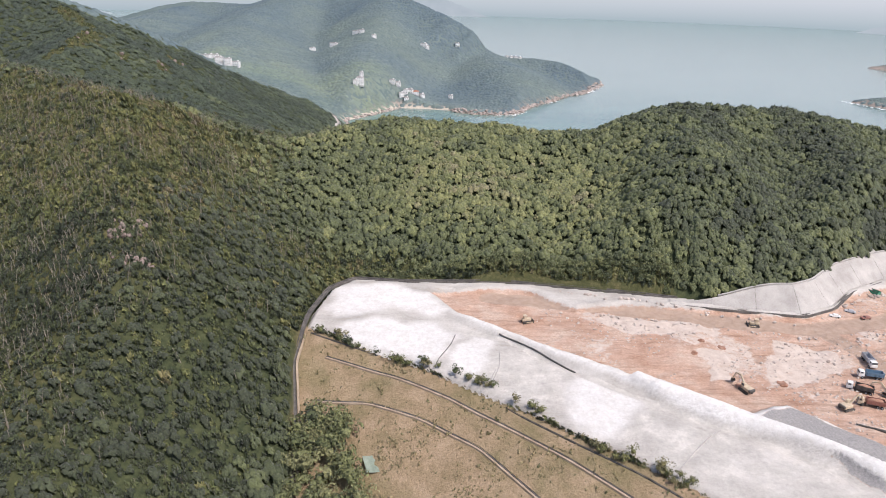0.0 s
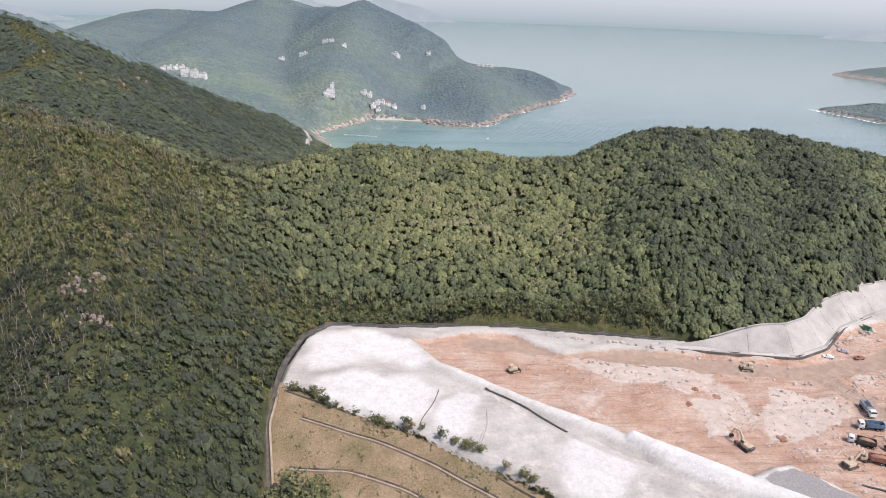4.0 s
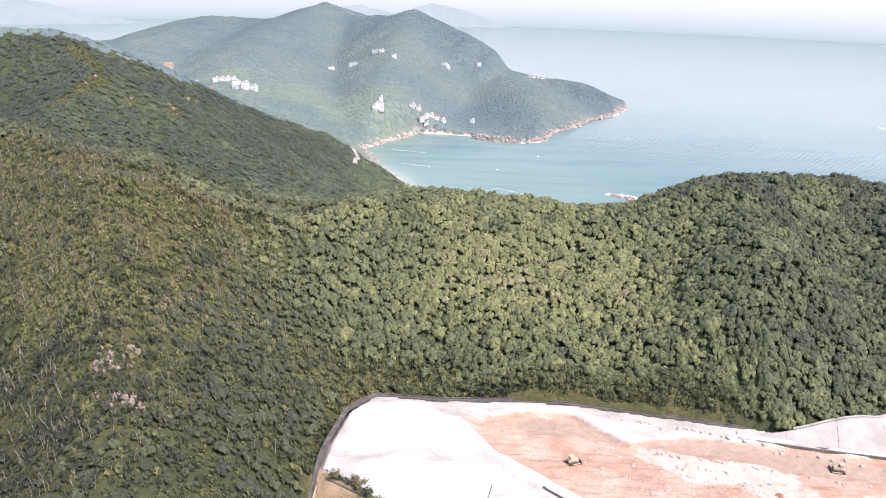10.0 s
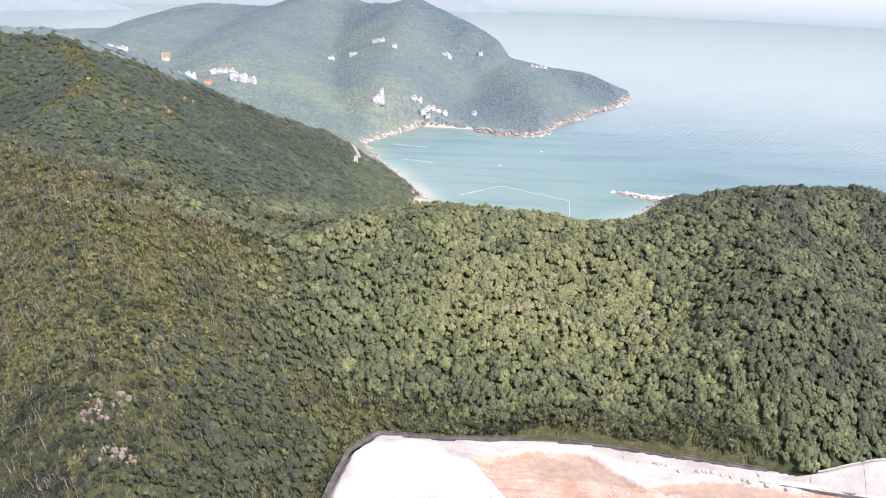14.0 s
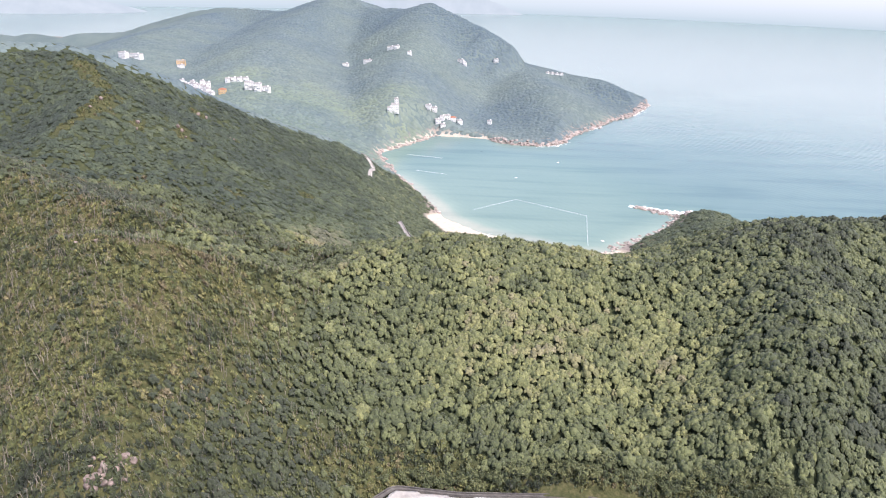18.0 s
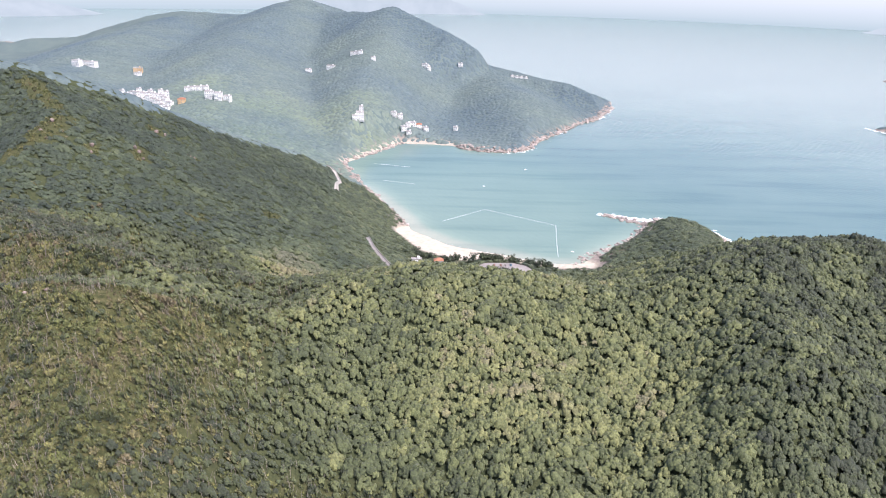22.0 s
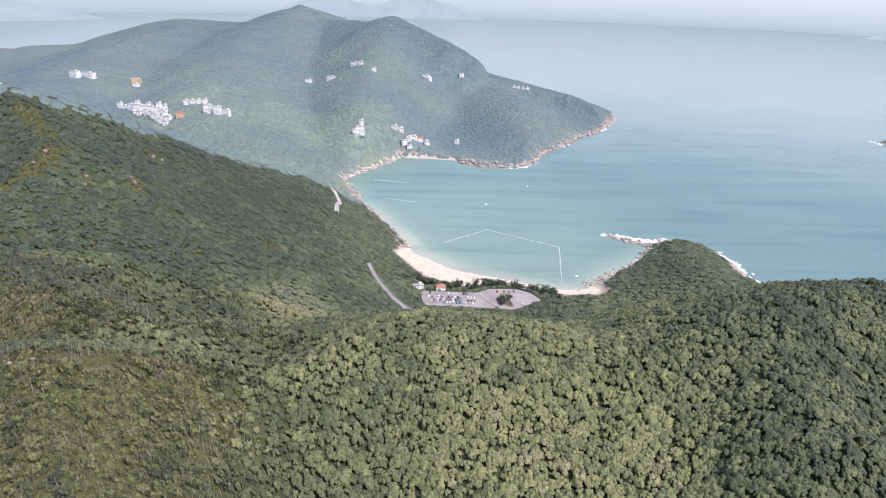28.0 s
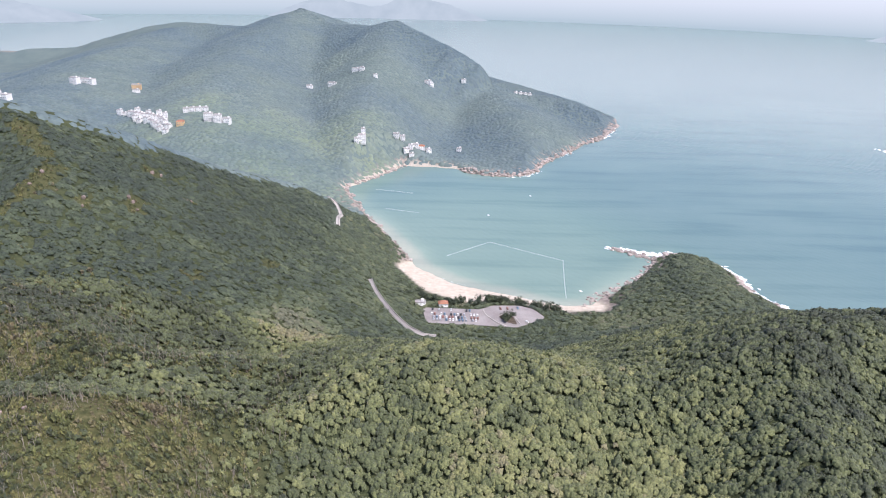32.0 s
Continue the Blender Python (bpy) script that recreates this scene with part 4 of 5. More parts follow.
def gz(x, y):
    """Height of the ground, from a table where there is one."""
    u, v = (x + 460) / 2, (y - 100) / 2
    i, j = int(v), int(u)
    if 0 <= i < TABLE.shape[0] - 1 and 0 <= j < TABLE.shape[1] - 1:
        a, b = u - j, v - i
        return float(TABLE[i, j] * (1 - a) * (1 - b) + TABLE[i, j + 1] * a * (1 - b) + TABLE[i + 1, j] * (1 - a) * b + TABLE[i + 1, j + 1] * a * b)
    return float(ground_of(np.array([float(x)]), np.array([float(y)]))[0])


def pz_at(x, y):
    """Height of the quarry floor."""
    i, j = int(round(y - 96)), int(round(x + 54))
    return float(pz[np.clip(i, 0, pz.shape[0] - 1), np.clip(j, 0, pz.shape[1] - 1)])


def part(name, me, parent, label="", at=None):
    ob = new(name, me)
    ob.parent = parent
    if at is not None:
        ob.matrix_basis = at
    return tagged(ob, label)


def thing(name, label, category, at, group=""):
    ob = new(name)
    ob.empty_display_size = 0.3
    ob.matrix_basis = at
    return tagged(ob, label, category, group)


def box(size, at=(0, 0, 0), bevel=0.0, taper=1.0, bm=None, turn=None):
    """A box with its middle at 'at', bevelled; taper narrows its top."""
    own = bmesh.new()
    bmesh.ops.create_cube(own, size=1.0)
    for v in own.verts:
        k = taper if v.co.z > 0 else 1.0
        v.co = Vector((v.co.x * size[0] * k, v.co.y * size[1] * k, v.co.z * size[2]))
    if bevel:
        bmesh.ops.bevel(own, geom=own.edges[:], offset=bevel, segments=1, affect="EDGES")
    m = Matrix.Translation(at) @ (turn.to_4x4() if turn else Matrix())
    own.transform(m)
    if bm is None:
        return own
    tmp = bpy.data.meshes.new("tmp")
    own.to_mesh(tmp)
    own.free()
    bm.from_mesh(tmp)
    bpy.data.meshes.remove(tmp)
    return bm


def tube(radius, length, at=(0, 0, 0), axis="X", segs=12, bm=None, taper=1.0):
    own = bmesh.new()
    bmesh.ops.create_cone(own, cap_ends=True, segments=segs, radius1=radius, radius2=radius * taper, depth=length)
    turn = {"X": Matrix.Rotation(radians(90), 4, "Y"), "Y": Matrix.Rotation(radians(90), 4, "X"), "Z": Matrix()}[axis]
    own.transform(Matrix.Translation(at) @ turn)
    if bm is None:
        return own
    tmp = bpy.data.meshes.new("tmp")
    own.to_mesh(tmp)
    own.free()
    bm.from_mesh(tmp)
    bpy.data.meshes.remove(tmp)
    return bm


def done(name, bm, material):
    me = bpy.data.meshes.new(name)
    bm.to_mesh(me)
    bm.free()
    me.materials.append(MATS[material])
    return me


def resample(line, gap):
    pts = np.array([p[:2] for p in line], float)
    seg = np.r_[0, np.cumsum(np.hypot(*np.diff(pts, axis=0).T))]
    s = np.linspace(0, seg[-1], max(2, int(seg[-1] / gap) + 1))
    # rounded corners: the mean over a short window of the way
    def at(u):
        return np.stack([np.interp(u, seg, pts[:, 0]), np.interp(u, seg, pts[:, 1])], -1)
    w = 2.5
    return np.mean([at(np.clip(s + o, 0, seg[-1])) for o in (-w, -w / 2, 0, w / 2, w)], axis=0)


def sweep(name, line, profile, material, height, gap=2.0, attrs=None):
    """A strip along a line: profile of (offset to the right, rise) over the height function."""
    p = resample(line, gap)
    d = np.gradient(p, axis=0)
    d /= np.linalg.norm(d, axis=1)[:, None]
    side = np.stack([d[:, 1], -d[:, 0]], -1)
    base = np.array([height(a, b) for a, b in p])
    base = np.convolve(np.pad(base, 2, mode="edge"), np.ones(5) / 5, "valid")
    rows = [np.concatenate([p + side * o, (base + r)[:, None]], 1) for o, r in profile]
    v = np.stack(rows, 1).reshape(-1, 3)
    return mesh_of(name, v, grid_faces(len(p), len(profile)), material, False)


# ---- drains, berms, walls ----
DRAIN = [(-36, 130), (-41, 155), (-44, 173), (-48, 201), (-52.5, 222), (-51.5, 240), (-50.5, 252), (-46.5, 273), (-37, 283.6), (-13, 281.6), (22, 283.4), (48, 281.2), (82, 275.2), (106, 270)]


def edge_height(x, y):
    return max(gz(x, y), 90.6 if y > 241 else 0)


drain = tagged(new("drainage_channel"), "dark concrete storm drain round the quarry edge", "drain")
part("channel_bed", sweep("channel_bed", DRAIN, [(-0.5, 0.15), (0.5, 0.15)], "concrete_dark", edge_height), drain)
part("kerb", sweep("kerb", DRAIN, [(-0.5, 0.1), (-0.5, 0.7), (-0.85, 0.7), (-0.95, -0.6)], "concrete_dark", edge_height), drain)
part("kerb", sweep("kerb", DRAIN, [(0.5, 0.1), (0.5, 0.45), (0.62, 0.45), (0.7, -0.6)], "concrete_dark", edge_height), drain)
part("walkway", sweep("walkway", DRAIN[:6], [(0.9, 0.4), (1.6, 0.4), (1.7, -0.4)], "path_concrete", edge_height), drain)
BERMS = [[(-41, 224.5), (-27, 217.5), (-14, 210.5), (6, 197), (24, 182), (40, 168), (56, 152), (75, 131)], [(-43, 206.5), (-23, 202), (-3, 191), (15, 177), (32, 156), (44, 139)], [(-49, 236.5), (-27, 224.5), (-6, 213), (14, 199), (29, 184), (45, 170), (59, 158.5), (69, 149), (88, 127)]]
for k, line in enumerate(BERMS):
    b = tagged(new("berm_drain"), "narrow concrete berm drain stepping across the dry grass slope", "drain", "berm drains")
    part("channel", sweep("channel", line, [(-0.34, -0.3), (-0.26, 0.28), (-0.16, 0.08), (0.16, 0.08), (0.22, 0.28), (0.3, -0.4)], "concrete_dark", gz), b)
    if k < 2:
        part("path", sweep("path", line, [(0.3, 0.10), (0.42, 0.22), (1.0, 0.16), (1.15, -0.6)], "path_concrete", gz), b)

# retaining slope of cast panels at the back of the quarry
wall = tagged(new("retaining_slope"), "grey concrete retaining slope of cast panels", "retaining wall", kind="structure")
p = resample(WALL_BASE, 1.0)
d = np.gradient(p, axis=0)
d /= np.linalg.norm(d, axis=1)[:, None]
out = np.stack([-d[:, 1], d[:, 0]], -1)
tall = 0.8 + 8.2 * step(np.arange(len(p)) * 1.0, 5, 50)
PANEL = 18
for a in range(0, len(p) - PANEL, PANEL):
    k = np.arange(a, a + PANEL + 1)
    foot = np.concatenate([p[k], np.full((len(k), 1), 90.0)], 1)
    top = foot + np.concatenate([out[k] * tall[k][:, None], tall[k][:, None] + 0.4], 1)
    inset = (p[k[-1]] - p[k[0]])
    inset = np.r_[inset / np.linalg.norm(inset) * 0.12, 0]
    foot[0] += inset
    top[0] += inset
    low = top + np.concatenate([out[k] * 0.8, np.zeros((len(k), 1))], 1)
    deep = low - (0, 0, 2.5)
    v = np.stack([foot - (0, 0, 1.5), foot + (0, 0, 0.4), top, low, deep], 1).reshape(-1, 3)
    part("panel", mesh_of("panel", v, grid_faces(len(k), 5), "concrete", False), wall)
part("toe_drain", sweep("toe_drain", WALL_BASE, [(0.2, 0.1), (0.4, 0.55), (0.9, 0.55), (0.95, 0.2), (1.7, 0.2), (1.75, 0.6), (2.2, 0.6), (2.3, -0.4)], "concrete_dark", lambda a, b: 90.0), wall)
part("coping", sweep("coping", [tuple(q) for q in (p + out * (tall + 0.8)[:, None])[20:]], [(0.3, 0.1), (0.3, 0.5), (-0.4, 0.5), (-0.5, -0.5)], "concrete", lambda a, b: 90.4 + float(np.interp(a, p[:, 0], tall))), wall)

# thin hoses and cracks that run down the white slope
for line, material, label in (([(24, 221), (23.4, 212), (20, 202)], "concrete", "pale hose running down the white slope"), ([(89, 176), (80, 168.5), (69, 157)], "concrete", "pale hose running down the white slope"), ([(8, 234), (6, 226), (1, 216), (0, 208)], "concrete_dark", "dark thin hose curving down the white slope"), ([(22, 210), (20, 205), (19, 199)], "concrete", "short pale pipe propped on the white slope")):
    hose = thing("hose", label, "hose", Matrix(), "hoses on the slope")
    part("hose_run", sweep("hose_run", line, [(-0.16, 0.0), (-0.12, 0.2), (0, 0.28), (0.12, 0.2), (0.16, 0.0)], material, pz_at, 1.0), hose)

# loose pipe along the white slope
pipe = thing("drain_pipe", "black flexible pipe lying on the white slope", "pipe", Matrix())
part("pipe_run", sweep("pipe_run", [(24, 232), (34, 224), (44, 214), (50, 207)], [(-0.35, 0.0), (-0.3, 0.35), (0, 0.5), (0.3, 0.35), (0.35, 0.0)], "steel_dark", pz_at, 1.0), pipe)

# ---- rocks ----
def rock_mesh(name, r, material, flat=0.75):
    v, t = ico(2)
    c = r.normal(size=(9, 3))
    c /= np.linalg.norm(c, axis=1)[:, None]
    cut = r.uniform(0.62, 0.95, 9)
    for q, lim in zip(c, cut):
        over = np.maximum(v @ q - lim, 0)
        v = v - over[:, None] * q
    v = v * (1.0, r.uniform(0.7, 1.0), flat) * r.uniform(0.94, 1.06, (len(v), 1))
    return mesh_of(name, v, t, material, False)


BOULDERS = [rock_mesh("boulder", RNG, "pale_rock") for _ in range(5)]
PINKROCK = [rock_mesh("pink_boulder", RNG, "pink_rock", 0.9) for _ in range(4)]
SEAROCK = [rock_mesh("sea_boulder", RNG, "sea_rock", 0.6) for _ in range(4)]


def rock(me, x, y, z, size, label, group, name="boulder"):
    ob = new(name, me)
    ob.matrix_basis = Matrix.LocRotScale((x, y, z), Euler((RNG.uniform(-0.3, 0.3), RNG.uniform(-0.3, 0.3), RNG.uniform(0, 6.28))), (size, size, size))
    return tagged(ob, label, "rock", group)


ROWS_OF_ROCK = [([(52, 275), (80, 269.5), (101, 263.5), (127, 256.5), (150, 252.5)], 34, 0.9), ([(66, 257), (100, 250), (134, 243), (152, 240)], 34, 0.8), ([(166, 238), (186, 246), (215, 262)], 22, 0.8), ([(166, 262), (186, 274), (206, 284)], 16, 1.1), ([(62, 249), (90, 246), (112, 240)], 12, 0.7)]
for line, n, size in ROWS_OF_ROCK:
    q = resample(line, 0.5)
    for _ in range(n):
        x, y = q[RNG.integers(0, len(q))] + RNG.normal(0, 0.7, 2)
        s = size * RNG.uniform(0.45, 1.25)
        rock(BOULDERS[RNG.integers(0, 5)], x, y, pz_at(x, y) + 0.25 * s, s, "pale blasted boulder beside the haul road", "boulders on the quarry floor")
# outcrop on the western slope
for _ in range(60):
    u, v = RNG.uniform(0, 1), RNG.normal(0, 1)
    x, y = (-120 + 8 * u + 2.2 * v, 248 - 15 * u + 1.5 * v) if u < 0.55 else (-119 + 15 * RNG.uniform(0, 1), 231 + 2.0 * v)
    s = RNG.uniform(0.5, 1.7)
    rock(PINKROCK[RNG.integers(0, 4)], x, y, gz(x, y) + 0.35 * s, s, "weathered pinkish rock of a hillside outcrop", "hillside outcrop", "outcrop_rock")
for x, y in ((-272, 722), (-266, 726), (-232, 690), (-230, 694), (-234, 687), (-249, 621), (-244, 616), (-238, 608), (-266, 590), (-268, 595), (-263, 581), (-297, 600), (-294, 578), (-163, 335), (-165, 336), (-170, 332), (-148, 388)):
    s = RNG.uniform(0.9, 2.2) * (0.55 if y < 400 else 1.0)
    rock(PINKROCK[RNG.integers(0, 4)], x, y, gz(x, y) + 0.6 * s, s, "bare rock showing through ridge scrub", "ridge rocks", "outcrop_rock")
# reef off the spit and rocks along the shore
REEF = [(193, 899), (203, 893), (214, 885), (226, 877), (236, 868)]
q = resample(REEF, 0.5)
for _ in range(60):
    i = RNG.integers(0, len(q))
    x, y = q[i] + RNG.normal(0, 2.0 + 2.5 * i / len(q), 2)
    s = RNG.uniform(1.0, 3.4)
    rock(SEAROCK[RNG.integers(0, 4)], x, y, 0.15 * s, s, "dark wave-washed rock of the reef", "reef rocks", "sea_rock")
vs, fs, off = [], [], 0
for line, n, lo, hi in (([(238, 864), (262, 884), (299, 858), (312, 817), (311, 775), (330, 738)], 260, 1.4, 4.4), ([(126, 742), (150, 768), (186, 797), (219, 836), (237, 862)], 110, 0.8, 2.6), ([(-48, 845), (-58, 870), (-75, 912), (-121, 1020), (-156, 1118)], 150, 1.0, 3.0), ([(-156, 1118), (-115, 1176), (-74, 1250)], 90, 1.0, 3.0), ([(20, 1230), (63, 1206), (99, 1203), (128, 1215), (147, 1238), (160, 1279), (227, 1378), (264, 1436), (309, 1490), (351, 1575), (374, 1622)], 330, 1.5, 4.5)):
    q = resample(line, 1.0)
    for _ in range(n):
        me = SEAROCK[RNG.integers(0, 4)]
        x, y = q[RNG.integers(0, len(q))] + RNG.normal(0, 2.8, 2)
        s, a = RNG.uniform(lo, hi), RNG.uniform(0, 6.28)
        co = np.array([v.co[:] for v in me.vertices]) * s
        vs.append(np.stack([x + co[:, 0] * math.cos(a) - co[:, 1] * math.sin(a), y + co[:, 0] * math.sin(a) + co[:, 1] * math.cos(a), max(gz(x, y), -0.3) + 0.2 * s + co[:, 2]], -1))
        fs.append(np.array([p.vertices[:] for p in me.polygons]) + off)
        off += len(co)
shore_rocks = new("shore_rocks", mesh_of("shore_rocks", np.concatenate(vs), np.concatenate(fs), "sea_rock", False))
tagged(shore_rocks, "broken brown rocks along the waterline", "rocks", kind="stuff")
# broken stone over the quarry floor
n = 4600
x, y = RNG.uniform(20, 250, n * 3), RNG.uniform(110, 300, n * 3)
ok = (inside(x, y, PINKS) > 2) & (along(x, y, HAUL)[0] > 6) & (vnoise(x, y, 16, 95) + 0.6 * (x > 120) > 0.05)
x, y = x[ok][:n], y[ok][:n]
v, t = ico(1)
s = np.clip(RNG.lognormal(-1.35, 0.5, len(x)), 0.1, 0.9)
z = np.array([pz_at(a, b) for a, b in zip(x, y)])
V = np.stack([x, y, z], -1)[:, None] + v[None] * s[:, None, None] * RNG.uniform(0.6, 1.2, (len(x), len(v), 1))
rubble = new("rubble", mesh_of("rubble", V.reshape(-1, 3), (t[None] + (np.arange(len(x)) * len(v))[:, None, None]).reshape(-1, 3), "pale_rock", False))
tagged(rubble, "loose broken stone scattered on the quarry floor", "rubble", kind="stuff")


# ---- vehicles ----
def wheel(parent, x, y, r, w, at_name="wheel"):
    o = part(at_name, WHEEL, parent, "", Matrix.LocRotScale((x, y, r), None, (w, r, r)))
    part("hub", HUB, o, "grey steel hub")
    return o


WHEEL = done("wheel", tube(1.0, 1.0, (0, 0, 0), "X", 16), "rubber")
HUB = done("hub", tube(0.45, 1.06, (0, 0, 0), "X", 10), "paint_silver")


def tipper(name, label, at, cab, bed, load=None):
    """A three-axle tipper lorry, nose to +y, 8.6 m long."""
    t = thing(name, label, "truck", at, "quarry vehicles")
    bm = box((0.9, 8.2, 0.3), (0, -0.1, 0.95), 0.03)
    part("chassis", done("chassis", box((2.2, 0.25, 0.2), (0, -4.1, 0.7), 0.02, 1, bm), "steel_dark"), t)
    bm = box((2.4, 1.9, 1.1), (0, 3.25, 1.25), 0.08)
    c = part("cab", done("cab", box((2.35, 1.85, 1.1), (0, 3.22, 2.3), 0.12, 0.9, bm), cab), t)
    part("windscreen", done("windscreen", box((2.0, 0.06, 0.75), (0, 4.13, 2.3), 0.02), "window_dark"), c, "dark glass windscreen")
    for sx in (-1, 1):
        part("side_window", done("side_window", box((0.06, 0.9, 0.6), (sx * 1.13, 3.35, 2.35), 0.02), "window_dark"), c)
    bm = box((2.45, 5.6, 0.15), (0, -1.2, 1.3), 0.03)
    for sx in (-1, 1):
        box((0.1, 5.6, 1.5), (sx * 1.2, -1.2, 2.05), 0.02, 1, bm)
        for k in range(5):
            box((0.12, 0.12, 1.4), (sx * 1.3, -3.7 + 1.25 * k, 2.0), 0, 1, bm)
    box((2.4, 0.1, 1.7), (0, 1.6, 2.1), 0.02, 1, bm)
    box((2.4, 0.1, 1.4), (0, -4.0, 2.0), 0.02, 1, bm)
    part("tipper_body", done("tipper_body", bm, bed), t)
    if load:
        v, tt = ico(2)
        v = v * (1.1, 2.6, 0.7) * RNG.uniform(0.85, 1.1, (len(v), 1)) + (0, -1.2, 2.3)
        part("load", mesh_of("load", v, tt, load, False), t, "heap of quarry spoil")
    for y in (2.9, -1.9, -3.2):
        for sx in (-1, 1):
            wheel(t, sx * 1.05, y, 0.52, 0.42)
    return t


def tracks(t, length, width, gauge, height):
    for sx in (-1, 1):
        bm = box((width, length - height, height), (sx * gauge / 2, 0, height / 2), 0.05)
        for sy in (-1, 1):
            tube(height / 2, width, (sx * gauge / 2, sy * (length - height) / 2, height / 2), "X", 12, bm)
        for k in range(int(length / 0.35)):
            box((width + 0.06, 0.08, 0.06), (sx * gauge / 2, -length / 2 + 0.3 + 0.35 * k, height + 0.01), 0, 1, bm)
        part("track", done("track", bm, "steel_dark"), t, "dark steel crawler track")


def limb(a, b, w, material, name, deep=0.5):
    """A boxed arm from a to b in the y-z plane."""
    a, b = Vector(a), Vector(b)
    d = b - a
    turn = Matrix.Rotation(math.atan2(d.z, d.y), 3, "X")
    return done(name, box((w, d.length, deep), (a + b) / 2, 0.04, 1, None, turn), material)


def excavator(name, label, at, paint):
    t = thing(name, label, "excavator", at, "quarry vehicles")
    tracks(t, 4.2, 0.6, 2.4, 0.9)
    bm = tube(0.8, 0.3, (0, 0, 1.0), "Z", 14)
    box((2.6, 3.3, 1.1), (0, -0.7, 1.7), 0.1, 1, bm)
    h = part("upper_body", done("upper_body", bm, paint), t)
    part("counterweight", done("counterweight", box((2.6, 0.7, 1.0), (0, -2.5, 1.75), 0.15), "steel_dark"), h)
    c = part("cab", done("cab", box((1.0, 1.5, 1.6), (-0.75, 0.6, 2.6), 0.1, 0.92), paint), t)
    part("window", done("window", box((0.85, 0.05, 1.1), (-0.75, 1.35, 2.75), 0.02), "window_dark"), c)
    part("window", done("window", box((0.05, 1.1, 0.8), (-1.24, 0.6, 2.85), 0.02), "window_dark"), c)
    part("boom", limb((0, 0.7, 2.0), (0, 3.4, 4.9), 0.45, paint, "boom", 0.6), t)
    part("boom_tip", limb((0, 3.3, 4.85), (0, 5.6, 4.3), 0.42, paint, "boom_tip", 0.5), t)
    part("stick", limb((0, 5.5, 4.5), (0, 6.5, 1.6), 0.35, paint, "stick", 0.4), t)
    part("ram", limb((0, 1.4, 1.9), (0, 2.9, 3.7), 0.16, "paint_silver", "ram", 0.16), t)
    bm = box((1.2, 0.9, 0.12), (0, 6.2, 0.6), 0.03)
    box((1.2, 0.1, 1.1), (0, 6.7, 1.1), 0.03, 1, bm)
    for sx in (-1, 1):
        box((0.08, 0.9, 1.0), (sx * 0.58, 6.25, 1.05), 0.02, 1, bm)
    part("bucket", done("bucket", bm, "steel_dark"), t)
    return t


def bulldozer(name, label, at, paint):
    t = thing(name, label, "bulldozer", at, "quarry vehicles")
    tracks(t, 3.8, 0.6, 2.2, 1.1)
    bm = box((1.4, 2.2, 1.1), (0, 0.9, 1.55), 0.1)
    part("bonnet", done("bonnet", box((1.5, 1.6, 0.8), (0, -1.1, 1.5), 0.08, 1, bm), paint), t)
    c = part("cab", done("cab", box((1.5, 1.4, 1.4), (0, -0.6, 2.6), 0.08, 0.92), paint), t)
    part("roof", done("roof", box((1.7, 1.6, 0.12), (0, -0.6, 3.35), 0.04), paint), c)
    part("window", done("window", box((1.2, 0.05, 0.8), (0, 0.08, 2.7), 0.02), "window_dark"), c)
    part("blade", done("blade", box((3.6, 0.25, 1.2), (0, 2.7, 0.75), 0.06), "steel_dark"), t)
    for sx in (-1, 1):
        part("push_arm", done("push_arm", box((0.2, 3.2, 0.3), (sx * 1.5, 1.1, 0.65), 0.03), paint), t)
    return t


CAR = {}


def car(at, paint, group, label):
    """A small passenger car, nose to +y, 4.3 m long."""
    if paint not in CAR:
        t = thing("car", label, "car", at, group)
        bm = box((1.75, 4.3, 0.62), (0, 0, 0.62), 0.14)
        b = part("body", done("body", bm, paint), t)
        part("cabin", done("cabin", box((1.55, 2.3, 0.55), (0, -0.25, 1.2), 0.1, 0.82), paint), t)
        g = done("glass", box((1.48, 2.36, 0.36), (0, -0.25, 1.17), 0.05, 0.86), "window_dark")
        part("glass", g, t, "dark car windows")
        for sx in (-1, 1):
            for y in (1.35, -1.3):
                part("wheel", WHEEL, t, "", Matrix.LocRotScale((sx * 0.78, y, 0.32), None, (0.22, 0.32, 0.32)))
        CAR[paint] = t
        return t
    return tagged(copy_thing(CAR[paint], at), label, "car", group)


def parked(x, y, turn):
    return pose(x, y, pz_at(x, y) - 0.05, 0, 0, turn)


tipper("tipper_truck", "white tipper truck waiting on the haul road", parked(161, 221, 172), "paint_white", "paint_silver")
tipper("tipper_truck", "white-cabbed tipper truck with a blue body", parked(156, 211.5, 78), "paint_white", "paint_blue")
tipper("tipper_truck", "white tipper truck with a dark body being loaded", parked(147.5, 203, 60), "paint_white", "steel_dark", "spoil")
tipper("tipper_truck", "yellow-cabbed tipper truck with a dusty red body", parked(146, 194, 70), "paint_yellow", "paint_red", "spoil")
excavator("excavator", "yellow excavator loading beside the trucks", parked(156, 200, 60), "paint_yellow")
excavator("excavator", "dusty yellow excavator at work on the rubble", parked(137, 192, -70), "paint_yellow")
excavator("excavator", "small dusty excavator among spoil heaps", parked(107, 201, 20), "paint_yellow")
bulldozer("bulldozer", "yellow bulldozer grading pink earth", parked(37, 249, -70), "paint_yellow")
bulldozer("bulldozer", "yellow bulldozer on the haul road", parked(131, 250.5, 80), "paint_yellow")
car(parked(169, 259.5, 70), "paint_white", "site cars", "white pickup-sized car parked below the retaining slope")
car(parked(178, 264, 60), "paint_silver", "site cars", "grey car parked beside the haul road")
car(parked(182, 259, 100), "paint_red", "site cars", "rust-red car parked beside the haul road")
